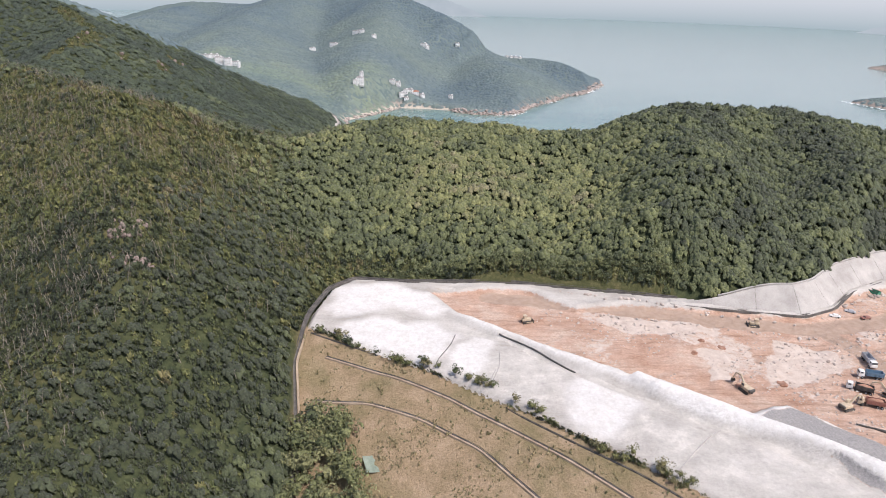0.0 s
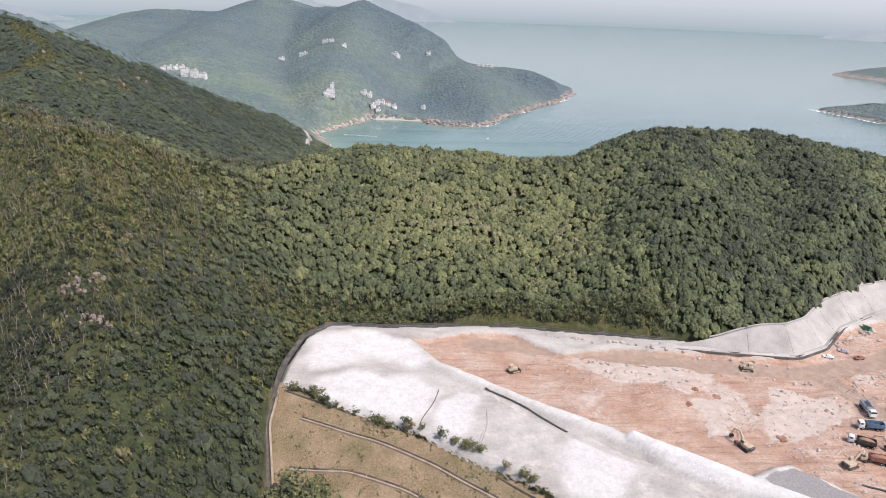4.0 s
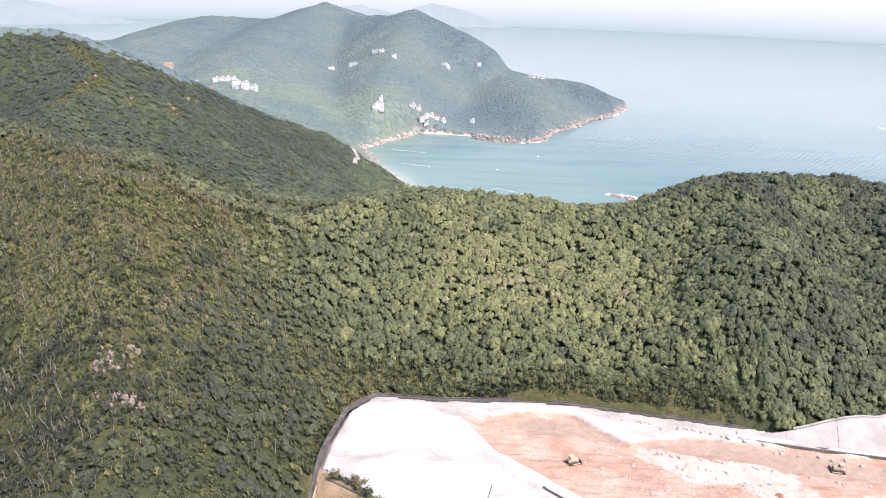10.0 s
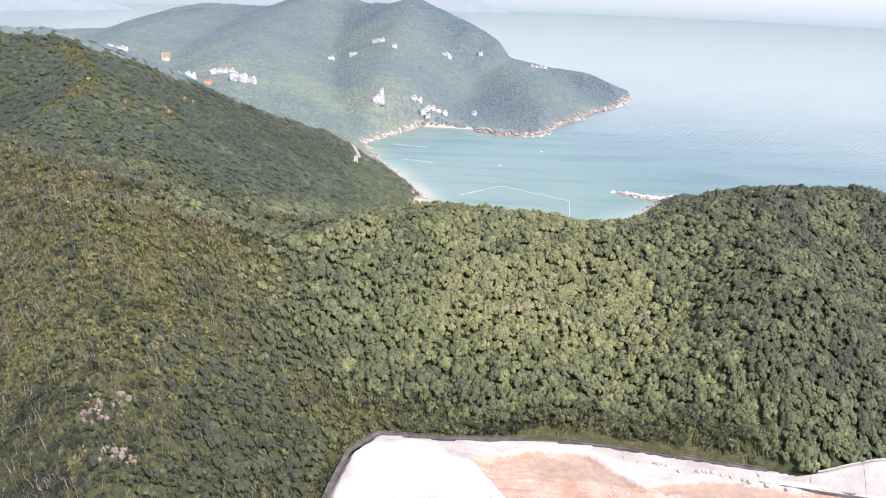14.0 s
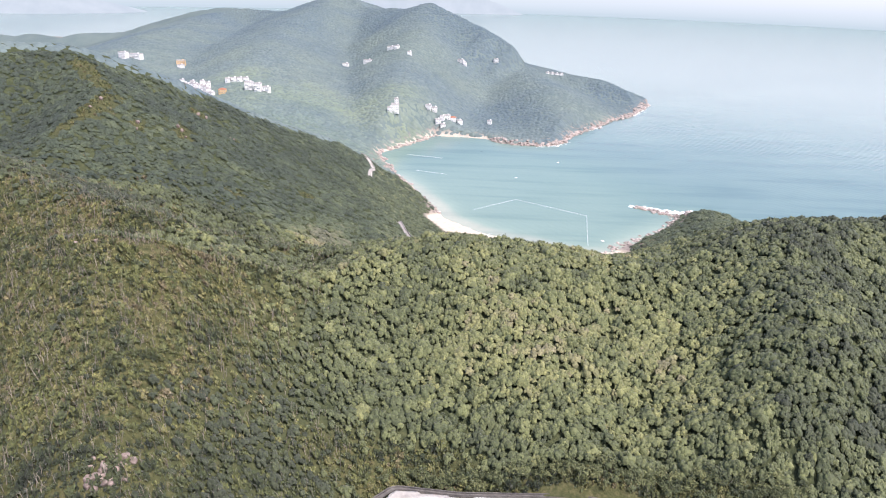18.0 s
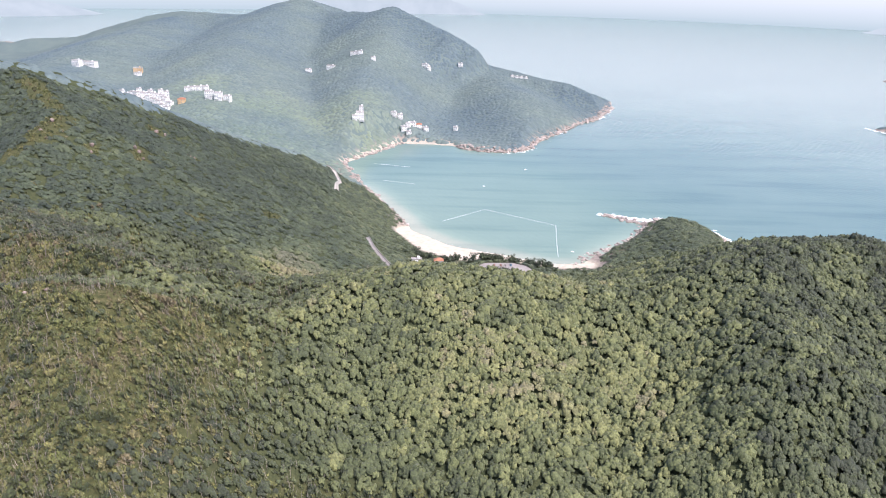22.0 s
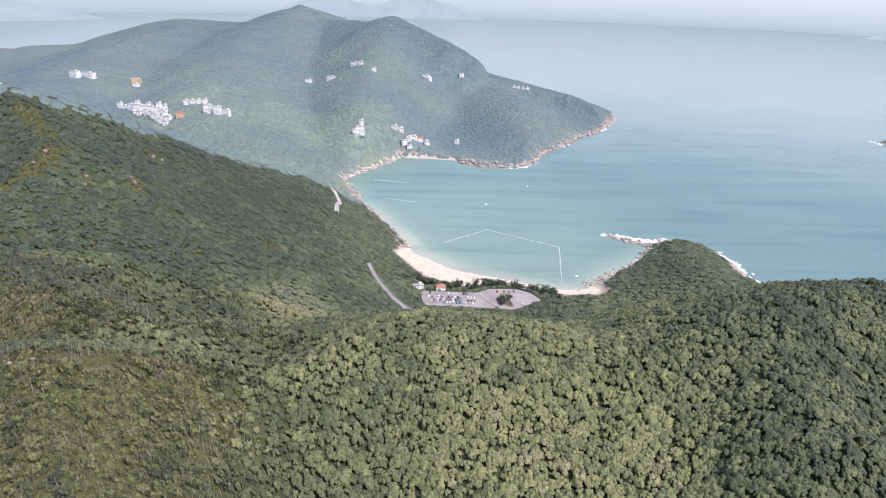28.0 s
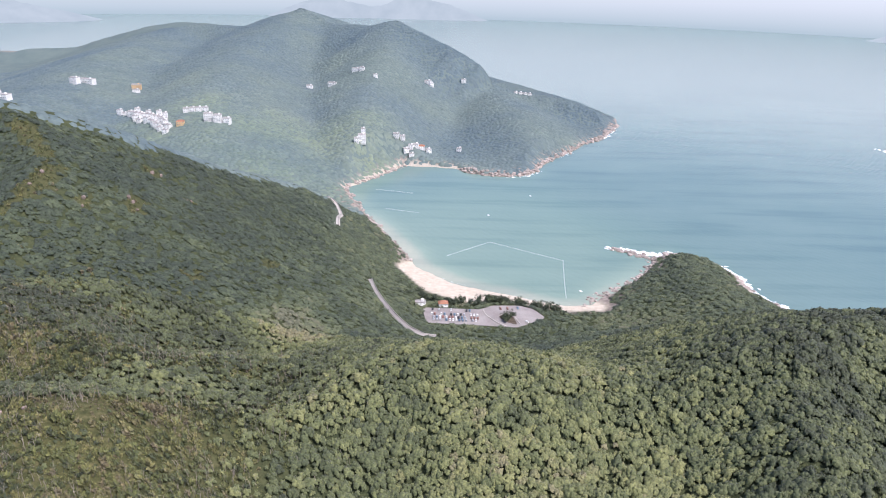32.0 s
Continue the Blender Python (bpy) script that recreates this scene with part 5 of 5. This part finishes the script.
t = thing("skip", "green steel waste skip beside the quarry road", "skip", parked(200, 284, 30))
bm = box((2.4, 4.6, 0.15), (0, 0, 0.25), 0.03)
for sx in (-1, 1):
    box((0.12, 4.8, 1.5), (sx * 1.2, 0, 0.95), 0.03, 1, bm)
for sy in (-1, 1):
    box((2.4, 0.12, 1.5), (0, sy * 2.35, 0.95), 0.03, 1, bm)
part("tank", done("tank", bm, "paint_green"), t)
for sx in (-1, 1):
    part("rim", done("rim", box((0.2, 4.9, 0.15), (sx * 1.2, 0, 1.72), 0.03), "steel_dark"), t)
for k in range(5):
    t = thing("steel_pipe", "long dark steel pipe lying on rubble", "pipe", parked(139 + 1.1 * k, 181 - 0.5 * k, 62 + RNG.uniform(-4, 4)), "stacked pipes")
    part("barrel", done("barrel", tube(0.28, 9.0, (0, 0, 0.35), "Y", 10), "steel_dark"), t)
# spoil heaps
for x, y, s in ((107, 203, 2.6), (98, 226, 1.8), (122, 206, 2.2), (166, 214, 3.0), (172, 222, 3.2), (104, 236, 1.6), (110, 231, 1.8)):
    v, tt = ico(2)
    v = v * (s, s * 0.8, s * 0.55) * RNG.uniform(0.65, 1.25, (len(v), 1))
    heap = new("spoil_heap", mesh_of("spoil_heap", v, tt, "spoil", False))
    heap.matrix_basis = pose(x, y, pz_at(x, y) - 0.2, 0, 0, RNG.uniform(0, 360))
    tagged(heap, "heap of reddish broken spoil", "spoil heap", "spoil heaps")
# green netting by the trees below
t = thing("debris_net", "faded green debris netting over bare soil", "netting", pose(-19, 178, gz(-19, 178) + 0.3, 12, 8, 20))
gx, gy = np.meshgrid(np.linspace(-2.6, 2.6, 14), np.linspace(-3.4, 3.4, 16))
part("sheet", mesh_of("sheet", np.stack([gx, gy, 0.4 * vnoise(gx, gy, 2.2, 97) + 0.25], -1).reshape(-1, 3), grid_faces(16, 14), "net_green"), t)

# ---- single trees ----
TRUNKS, CROWNS = [], []
for k in range(6):
    bm = tube(0.16, 2.4, (0, 0, 1.0), "Z", 7, None, 0.6)
    for j in range(3):
        a = 2.1 * j + k
        d = Vector((math.cos(a) * 0.6, math.sin(a) * 0.6, 1.0))
        own = bmesh.new()
        bmesh.ops.create_cone(own, cap_ends=True, segments=5, radius1=0.08, radius2=0.03, depth=1.4)
        own.transform(Matrix.Translation(Vector((0, 0, 2.0)) + d * 0.6) @ d.to_track_quat("Z", "Y").to_matrix().to_4x4())
        tmp = bpy.data.meshes.new("tmp")
        own.to_mesh(tmp)
        own.free()
        bm.from_mesh(tmp)
        bpy.data.meshes.remove(tmp)
    TRUNKS.append(done("trunk", bm, "bark"))
    v, f = crown_kind(RNG, 130, 10, 0.17)
    CROWNS.append(v), CROWNS.append(f)


def crown_mesh(k, tint, material):
    v, f = CROWNS[2 * k], CROWNS[2 * k + 1]
    return mesh_of("crown", v * (2.3, 2.3, 2.6) + (0, 0, 1.3), f, material, False, tint=np.full(len(v), tint))


KINDS = {}


def tree(x, y, size, tint, label, group, material="leaves_near", name="tree", z=None):
    k, q = int(RNG.integers(0, 6)), min(4, int(tint * 5))
    if (k, q, material) not in KINDS:
        KINDS[k, q, material] = crown_mesh(k, (q + 0.5) / 5, material)
    t = thing(name, label, "tree" if name == "tree" else "shrub", Matrix.LocRotScale((x, y, (gz(x, y) if z is None else z) - 0.15), Euler((0, 0, RNG.uniform(0, 6.28))), (size, size, size * RNG.uniform(0.85, 1.15))), group)
    part("trunk", TRUNKS[k], t)
    part("crown", KINDS[k, q, material], t)
    return t


for _ in range(74):
    u, v = RNG.uniform(0, 1), RNG.uniform(0, 1)
    x, y = -46 + 15 * u + 16 * u * v, 201 - 44 * v - 5 * u
    tree(x, y, RNG.uniform(1.15, 1.7), np.clip(RNG.normal(0.7, 0.16), 0, 0.9), "bushy green tree in a clump below the grass slope", "tree clump")
edge = resample(BERMS[2], 0.5)
for i in (8, 12, 30, 34, 38, 42, 47, 60, 72, 78, 82, 88, 95, 104, 112, 120, 128, 136, 145):
    if i < len(edge):
        x, y = edge[i] + RNG.normal(0, 0.9, 2) + (0.5, 0.5)
        tree(x, y, RNG.uniform(0.4, 0.85), RNG.uniform(0.1, 0.6), "scraggy green shrub on the edge of the white slope", "slope shrubs", "leaves_brush", "shrub", gz(x, y) if inside(np.array([x]), np.array([y]), PLATFORM)[0] < 0 else pz_at(x, y))
for cx, cy, far_x, far_y, n in ((-17, 219, -3, 212, 20), (11, 204, 20, 199, 13), (26, 191, 38, 181, 16), (44, 173, 58, 162, 12), (58, 163, 72, 152, 18), (-40, 235, -30, 230, 6)):
    for _ in range(n):
        u = RNG.uniform()
        x, y = cx + (far_x - cx) * u + RNG.normal(0, 0.8), cy + (far_y - cy) * u + RNG.normal(0, 0.8)
        low = float(inside(np.array([x]), np.array([y]), PLATFORM)[0]) < 0
        tree(x, y, RNG.uniform(0.35, 0.75), RNG.uniform(0.5, 0.99), "olive bush growing at the foot of the white slope", "slope bushes", "leaves_brush", "shrub", gz(x, y) if low else pz_at(x, y))
n = 0
while n < 185:
    x, y = RNG.uniform(-44, 112), RNG.uniform(270, 298)
    p = float(inside(np.array([x]), np.array([y]), PLATFORM)[0])
    if -13 < p < -3.2 and not (x < 30 and p > -7 and RNG.uniform() < 0.85) and float(along(np.array([x]), np.array([y]), WALL_BASE)[0][0]) > 3 and RNG.uniform() < 0.5 + 0.5 * (p < -5):
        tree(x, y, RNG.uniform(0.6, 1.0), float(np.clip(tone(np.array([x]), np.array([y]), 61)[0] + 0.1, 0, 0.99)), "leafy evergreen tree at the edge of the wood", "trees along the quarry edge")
        n += 1

# small sprayed aprons above the retaining slope
for line in ([(214.5, 307), (212, 310), (209, 313.5), (206.5, 316)], [(232.5, 313.5), (232, 317), (231.5, 321)]):
    apron = thing("drain_apron", "ragged pale sprayed concrete apron above the retaining slope", "drain", Matrix(), "sprayed aprons")
    part("apron_bed", sweep("apron_bed", line, [(-3.0, -0.8), (-2.3, 0.6), (-1.2, 0.9), (0.3, 0.6), (1.5, 1.0), (2.2, 0.5), (2.6, -0.8)], "concrete", gz, 1.2), apron)

# ---- cove: roads, car park, nets ----
def above(x, y):
    return gz(x, y) + 0.6


for name, line, wide, label in (("coast_road", COAST_ROAD, 2.1, "pale road climbing round the headland"), ("valley_road", VALLEY_ROAD, 2.3, "road winding down to the beach car park")):
    me = sweep(name, line, [(-wide - 1.5, -2.5), (-wide, 0.0), (wide, 0.0), (wide + 1.5, -2.5)], "road_pale" if name == "coast_road" else "car_park_surface", above, 3.0)
    r = tagged(new(name, me), label, "road", kind="structure")
    for side in (-1, 1):
        part("parapet", sweep("parapet", line, [(side * wide, 0), (side * wide, 0.9), (side * (wide + 0.35), 0.9), (side * (wide + 0.35), -1.0)], "concrete", above, 3.0), r)

lot = bmesh.new()
ring = resample(CARPARK + CARPARK[:1], 4.0)
f = lot.faces.new([lot.verts.new((a, b, 7.35)) for a, b in ring[:-1]])
ext = bmesh.ops.extrude_face_region(lot, geom=[f])
bmesh.ops.translate(lot, vec=(0, 0, -6.5), verts=[v for v in ext["geom"] if isinstance(v, bmesh.types.BMVert)])
bmesh.ops.recalc_face_normals(lot, faces=lot.faces)
car_park = tagged(new("car_park", done("car_park", lot, "car_park_surface")), "grey beach car park with rows of bays", "car park", kind="structure")
loop = [(28, 720), (31, 707), (41, 706), (48, 711), (56, 704), (60, 690)]
part("kerb", sweep("kerb", [(27, 718), (29, 707), (38, 693), (47, 685)], [(-0.6, 0.0), (-0.6, 0.5), (0.6, 0.5), (0.6, 0.0)], "road_pale", lambda a, b: 7.35), car_park)
part("kerb", sweep("kerb", loop[2:], [(-0.5, 0.0), (-0.5, 0.4), (0.5, 0.4), (0.5, 0.0)], "road_pale", lambda a, b: 7.35), car_park)
island = bmesh.new()
ring = resample([(41, 703), (43, 708), (49, 710), (55, 704), (57, 689), (50, 692), (41, 703)], 3.0)
f = island.faces.new([island.verts.new((a, b, 7.55)) for a, b in ring[:-1]])
ext = bmesh.ops.extrude_face_region(island, geom=[f])
bmesh.ops.translate(island, vec=(0, 0, -0.4), verts=[v for v in ext["geom"] if isinstance(v, bmesh.types.BMVert)])
part("planted_island", done("planted_island", island, "bark"), car_park)
for _ in range(16):
    a, r = RNG.uniform(0, 6.28), RNG.uniform(0, 1) ** 0.5
    tree(49.5 + 5.5 * r * math.cos(a), 700 + 8 * r * math.sin(a), RNG.uniform(0.8, 1.3), RNG.uniform(0.2, 0.6), "dark green tree on the car park island", "car park trees", "leaves_mid_haze", "tree", 7.5)
paints = ["paint_white", "paint_silver", "paint_black", "paint_white", "paint_silver", "paint_red", "paint_blue"]
LABELS = {"paint_white": "white car", "paint_silver": "silver car", "paint_black": "black car", "paint_red": "red car", "paint_blue": "blue car"}
for row, (ax, ay, bx, by) in enumerate(((-20, 696, 22, 694), (-20, 701, 24, 699), (-22, 707, 24, 705), (-24, 716, 20, 714), (64, 692, 78, 706), (44, 720, 64, 722))):
    n = int(math.hypot(bx - ax, by - ay) / 2.9)
    for k in range(n):
        if RNG.uniform() < (0.8 if row < 3 else 0.3):
            x, y = ax + (bx - ax) * k / n, ay + (by - ay) * k / n
            c = paints[RNG.integers(0, len(paints))]
            car(pose(x, y, 7.36, 0, 0, math.degrees(math.atan2(by - ay, bx - ax)) + RNG.choice([0, 180])), c, "cars in the beach car park", LABELS[c] + " parked in the beach car park")

NETS = [[(-6, 866), (47, 912)], [(47, 912), (128, 859)], [(128, 859), (121, 810), (115, 762)], [(-43, 1014), (-89, 1029)], [(-54, 1101), (-110, 1116)]]
v, t = ico(1)
BUOY = mesh_of("buoy", v * 0.36, t, "buoy_white")
for line in NETS:
    n = thing("buoy_line", "line of white floats of a swimming net", "buoy line", Matrix(), "swimming nets")
    part("rope", sweep("rope", line, [(-0.14, 0.02), (0, 0.14), (0.14, 0.02)], "buoy_white", lambda a, b: 0.03, 3.0), n)
    q = resample(line, 4.0)
    for a, b in q:
        part("buoy", BUOY, n, "", Matrix.Translation((a + RNG.normal(0, 0.2), b + RNG.normal(0, 0.2), 0.15)))
for x, y in ((133, 778), (52, 1010), (120, 1100)):
    t = thing("raft", "small white float moored in the cove", "float", pose(x, y, 0.1, 0, 0, 30))
    part("deck", done("deck", box((2.6, 3.4, 0.5), (0, 0, 0.3), 0.1), "buoy_white"), t)
    part("post", done("post", tube(0.1, 1.4, (0.6, 0.6, 1.1), "Z", 8), "paint_silver"), t)

# surf along rocks: ragged rafts of foam just above the water
vs, fs, off = [], [], 0
for line, wide, amount in (([(190, 902), (206, 897), (222, 890), (240, 884), (262, 888), (286, 874), (304, 856), (317, 820), (316, 780), (332, 742)], 6.5, 760), ([(378, 1622), (355, 1572), (312, 1486)], 6.0, 80), ([(232, 1374), (205, 1338)], 4.0, 24), ([(152, 1236), (131, 1209), (99, 1196)], 4.5, 46), ([(850, 1462), (870, 1400), (905, 1300)], 7.0, 70), ([(-25, 817), (-1, 794), (28, 778), (51, 770), (84, 754), (111, 746), (138, 748)], 0.9, 60)):
    q = resample(line, 1.0)
    for _ in range(amount):
        x, y = q[RNG.integers(0, len(q))] + RNG.normal(0, wide * 0.45, 2)
        k = 9
        a = np.sort(RNG.uniform(0, 6.28, k))
        r = RNG.uniform(0.3, 1.0, k) * wide * RNG.uniform(0.25, 0.7)
        z = RNG.uniform(0.06, 0.32)
        top = np.stack([x + r * np.cos(a), y + r * np.sin(a), np.full(k, 0.03)], -1)
        vs.append(np.r_[[[x, y, z]], top])
        j = np.arange(k)
        fs.append(np.stack([np.zeros(k, int), 1 + j, 1 + (j + 1) % k], -1) + off)
        off += k + 1
surf = new("surf", mesh_of("surf", np.concatenate(vs), np.concatenate(fs), "foam", False))
tagged(surf, "white surf breaking round rocks and shore", "surf", kind="stuff")


# ---- houses ----
def house(name, label, x, y, turn, wide, deep, storeys, wall_mat="render_white", roof="flat", group="houses on the far shore", z=None):
    """A rendered house with a door side of windows to -y; flat roof with parapet, or a hipped one."""
    t = thing(name, label, "house", pose(x, y, (gz(x, y) if z is None else z), 0, 0, turn), group)
    h = 3.1 * storeys
    w = part("wall", done("wall", box((wide, deep, h + 3.0), (0, 0, h / 2 - 1.5), 0.06), wall_mat), t)
    if roof == "flat":
        bm = box((wide + 0.3, deep + 0.3, 0.25), (0, 0, h + 0.12), 0.03)
        for sx in (-1, 1):
            box((0.25, deep + 0.3, 0.9), (sx * (wide / 2 + 0.02), 0, h + 0.65), 0, 1, bm)
            box((wide, 0.25, 0.9), (0, sx * (deep / 2 + 0.02), h + 0.65), 0, 1, bm)
        part("roof", done("roof", bm, "roof_grey"), t)
        part("stair_house", done("stair_house", box((2.6, 2.8, 2.4), (wide * 0.2, deep * 0.15, h + 1.4), 0.05), wall_mat), t)
    else:
        part("roof", done("roof", box((wide + 1.0, deep + 1.0, 2.2), (0, 0, h + 1.1), 0.02, 0.25), "roof_tile"), t)
    pane = done("window", box((1.15, 0.12, 1.15), (0, 0, 0), 0.02), "house_glass")
    n = max(2, int(wide / 3.2))
    for s in range(storeys):
        for k in range(n):
            part("window", pane, t, "", pose(-wide / 2 + wide * (k + 0.5) / n, -deep / 2 - 0.03, 3.1 * s + 1.7))
        part("balcony", done("balcony", box((wide * 0.45, 1.2, 0.9), (wide * 0.2 * (-1) ** s, -deep / 2 - 0.6, 3.1 * s + 0.4), 0.04), wall_mat), t)
    return t


WHITE = "white rendered flat-roofed house among trees"
house("apartment_block", "white apartment block on the wooded slope", -388, 1236, 10, 14, 11, 4)
house("apartment_block", "white apartment block on the wooded slope", -372, 1232, 4, 12, 11, 4)
house("apartment_block", "pale apartment block on the wooded slope", -358, 1234, -4, 11, 10, 3)
for k in range(4):
    house("terrace_house", "white terraced house in a hillside row", -440 + 10 * k, 1284 + 2 * k, 8, 9, 9, 2)
for x, y, w, s in ((-598, 1405, 8, 3), (-586, 1398, 8, 2), (-574, 1392, 9, 3), (-562, 1380, 8, 3), (-550, 1366, 9, 3), (-538, 1352, 8, 3), (-528, 1338, 9, 3), (-516, 1330, 9, 3), (-505, 1318, 8, 3), (-494, 1306, 9, 3), (-484, 1296, 9, 3), (-475, 1284, 9, 3), (-466, 1272, 8, 3), (-458, 1260, 9, 2), (-500, 1300, 8, 2), (-512, 1310, 8, 3), (-488, 1280, 9, 3), (-478, 1266, 9, 3), (-468, 1254, 9, 2), (-530, 1322, 8, 2), (-546, 1344, 8, 3), (-456, 1240, 8, 2), (-565, 1402, 8, 3), (-524, 1350, 8, 3), (-498, 1330, 8, 3), (-480, 1308, 8, 3)):
    house("village_house", "white three-storey village house packed among others", x + 10, y - 40, RNG.uniform(-20, 25), w, w, s, "render_white", "flat", "hillside village")
house("villa", "tan-roofed villa beside the village", -430, 1225, 10, 12, 10, 2, "render_ochre", "hip")
house("villa", "ochre villa on a cut in the slope", -636, 1560, 15, 18, 11, 3, "render_ochre")
house("villa", "white annexe below the ochre villa", -626, 1532, 15, 14, 8, 2)
house("school_building", "long white flat-roofed building on the ridge", -712, 1515, -12, 30, 12, 3)
house("school_building", "white block with a pale forecourt", -728, 1498, -12, 16, 12, 4)
house("school_building", "white hall at the hill edge", -745, 1290, -6, 24, 14, 3)
house("school_building", "white wing of the hall at the hill edge", -768, 1308, -6, 16, 12, 4)
house("villa", "tall white villa above the cove", -142, 1236, 6, 13, 12, 4)
house("villa", "white lower wing of the tall villa", -150, 1228, 6, 8, 9, 2)
house("villa", "white tower wing of the tall villa", -141, 1247, 6, 7, 7, 5)
for x, y, w, s in ((-90, 1300, 10, 2), (-79, 1302, 9, 2), (-72, 1278, 9, 2), (-64, 1284, 8, 2), (-56, 1292, 10, 2), (-46, 1296, 11, 2), (-34, 1294, 9, 2), (-62, 1270, 9, 1), (20, 1335, 8, 2)):
    house("beach_house", "white beach house behind the far cove sand", x, y, RNG.uniform(-15, 15), w, 9, s, "render_white", "hip" if s == 2 and w == 11 else "flat", "houses by the far beach")
for x, y, w in ((-196, 1640, 16), (-182, 1632, 10), (-150, 1585, 10), (-42, 1665, 14), (-34, 1662, 9), (38, 1702, 11), (-240, 1590, 18), (-300, 1655, 14)):
    house("villa", WHITE, x, y, RNG.uniform(-15, 15), w, 9, 2, "render_white", "flat", "villas on the headland")
for k in range(4):
    house("villa", "low pale villa on the headland ridge", 160 + 10 * k, 1727 - 5 * k, 10, 8, 8, 1, "render_white", "flat", "villas on the headland")
house("beach_kiosk", "low orange-roofed beach kiosk beside the car park", -11, 725, 5, 9, 6, 1, "render_white", "hip", "beach buildings", 7.3)
house("beach_kiosk", "low white changing block beside the car park", -33, 726, 10, 10, 5, 1, "render_white", "flat", "beach buildings", 7.3)

# trees that fringe the beach
for _ in range(70):
    u = RNG.uniform(0, 1)
    q = resample([(-40, 752), (-22, 738), (-2, 733), (20, 732), (37, 737), (53, 738), (75, 733), (90, 724), (104, 719)], 1.0)
    x, y = q[int(u * (len(q) - 1))] + RNG.normal(0, 2.5, 2)
    if gz(x, y) > 1.2 and float(inside(np.array([x]), np.array([y]), CARPARK)[0]) < 0:
        tree(x, y, RNG.uniform(0.9, 1.7), RNG.uniform(0.05, 0.45), "dark green tree fringing the beach", "beach trees", "leaves_mid_haze")

# far islands, the sea haze over them put into a glowing colour
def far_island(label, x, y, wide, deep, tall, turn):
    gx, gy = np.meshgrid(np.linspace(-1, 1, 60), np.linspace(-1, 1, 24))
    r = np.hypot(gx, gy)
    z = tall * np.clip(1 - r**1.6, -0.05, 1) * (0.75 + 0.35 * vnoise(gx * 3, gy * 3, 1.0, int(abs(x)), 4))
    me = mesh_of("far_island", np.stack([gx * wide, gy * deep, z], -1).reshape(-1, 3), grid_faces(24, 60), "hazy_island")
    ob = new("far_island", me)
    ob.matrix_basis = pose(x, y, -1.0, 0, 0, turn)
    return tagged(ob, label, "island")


far_island("distant island with sea haze painted into its glow", -2450, 3850, 640, 240, 150, 20)
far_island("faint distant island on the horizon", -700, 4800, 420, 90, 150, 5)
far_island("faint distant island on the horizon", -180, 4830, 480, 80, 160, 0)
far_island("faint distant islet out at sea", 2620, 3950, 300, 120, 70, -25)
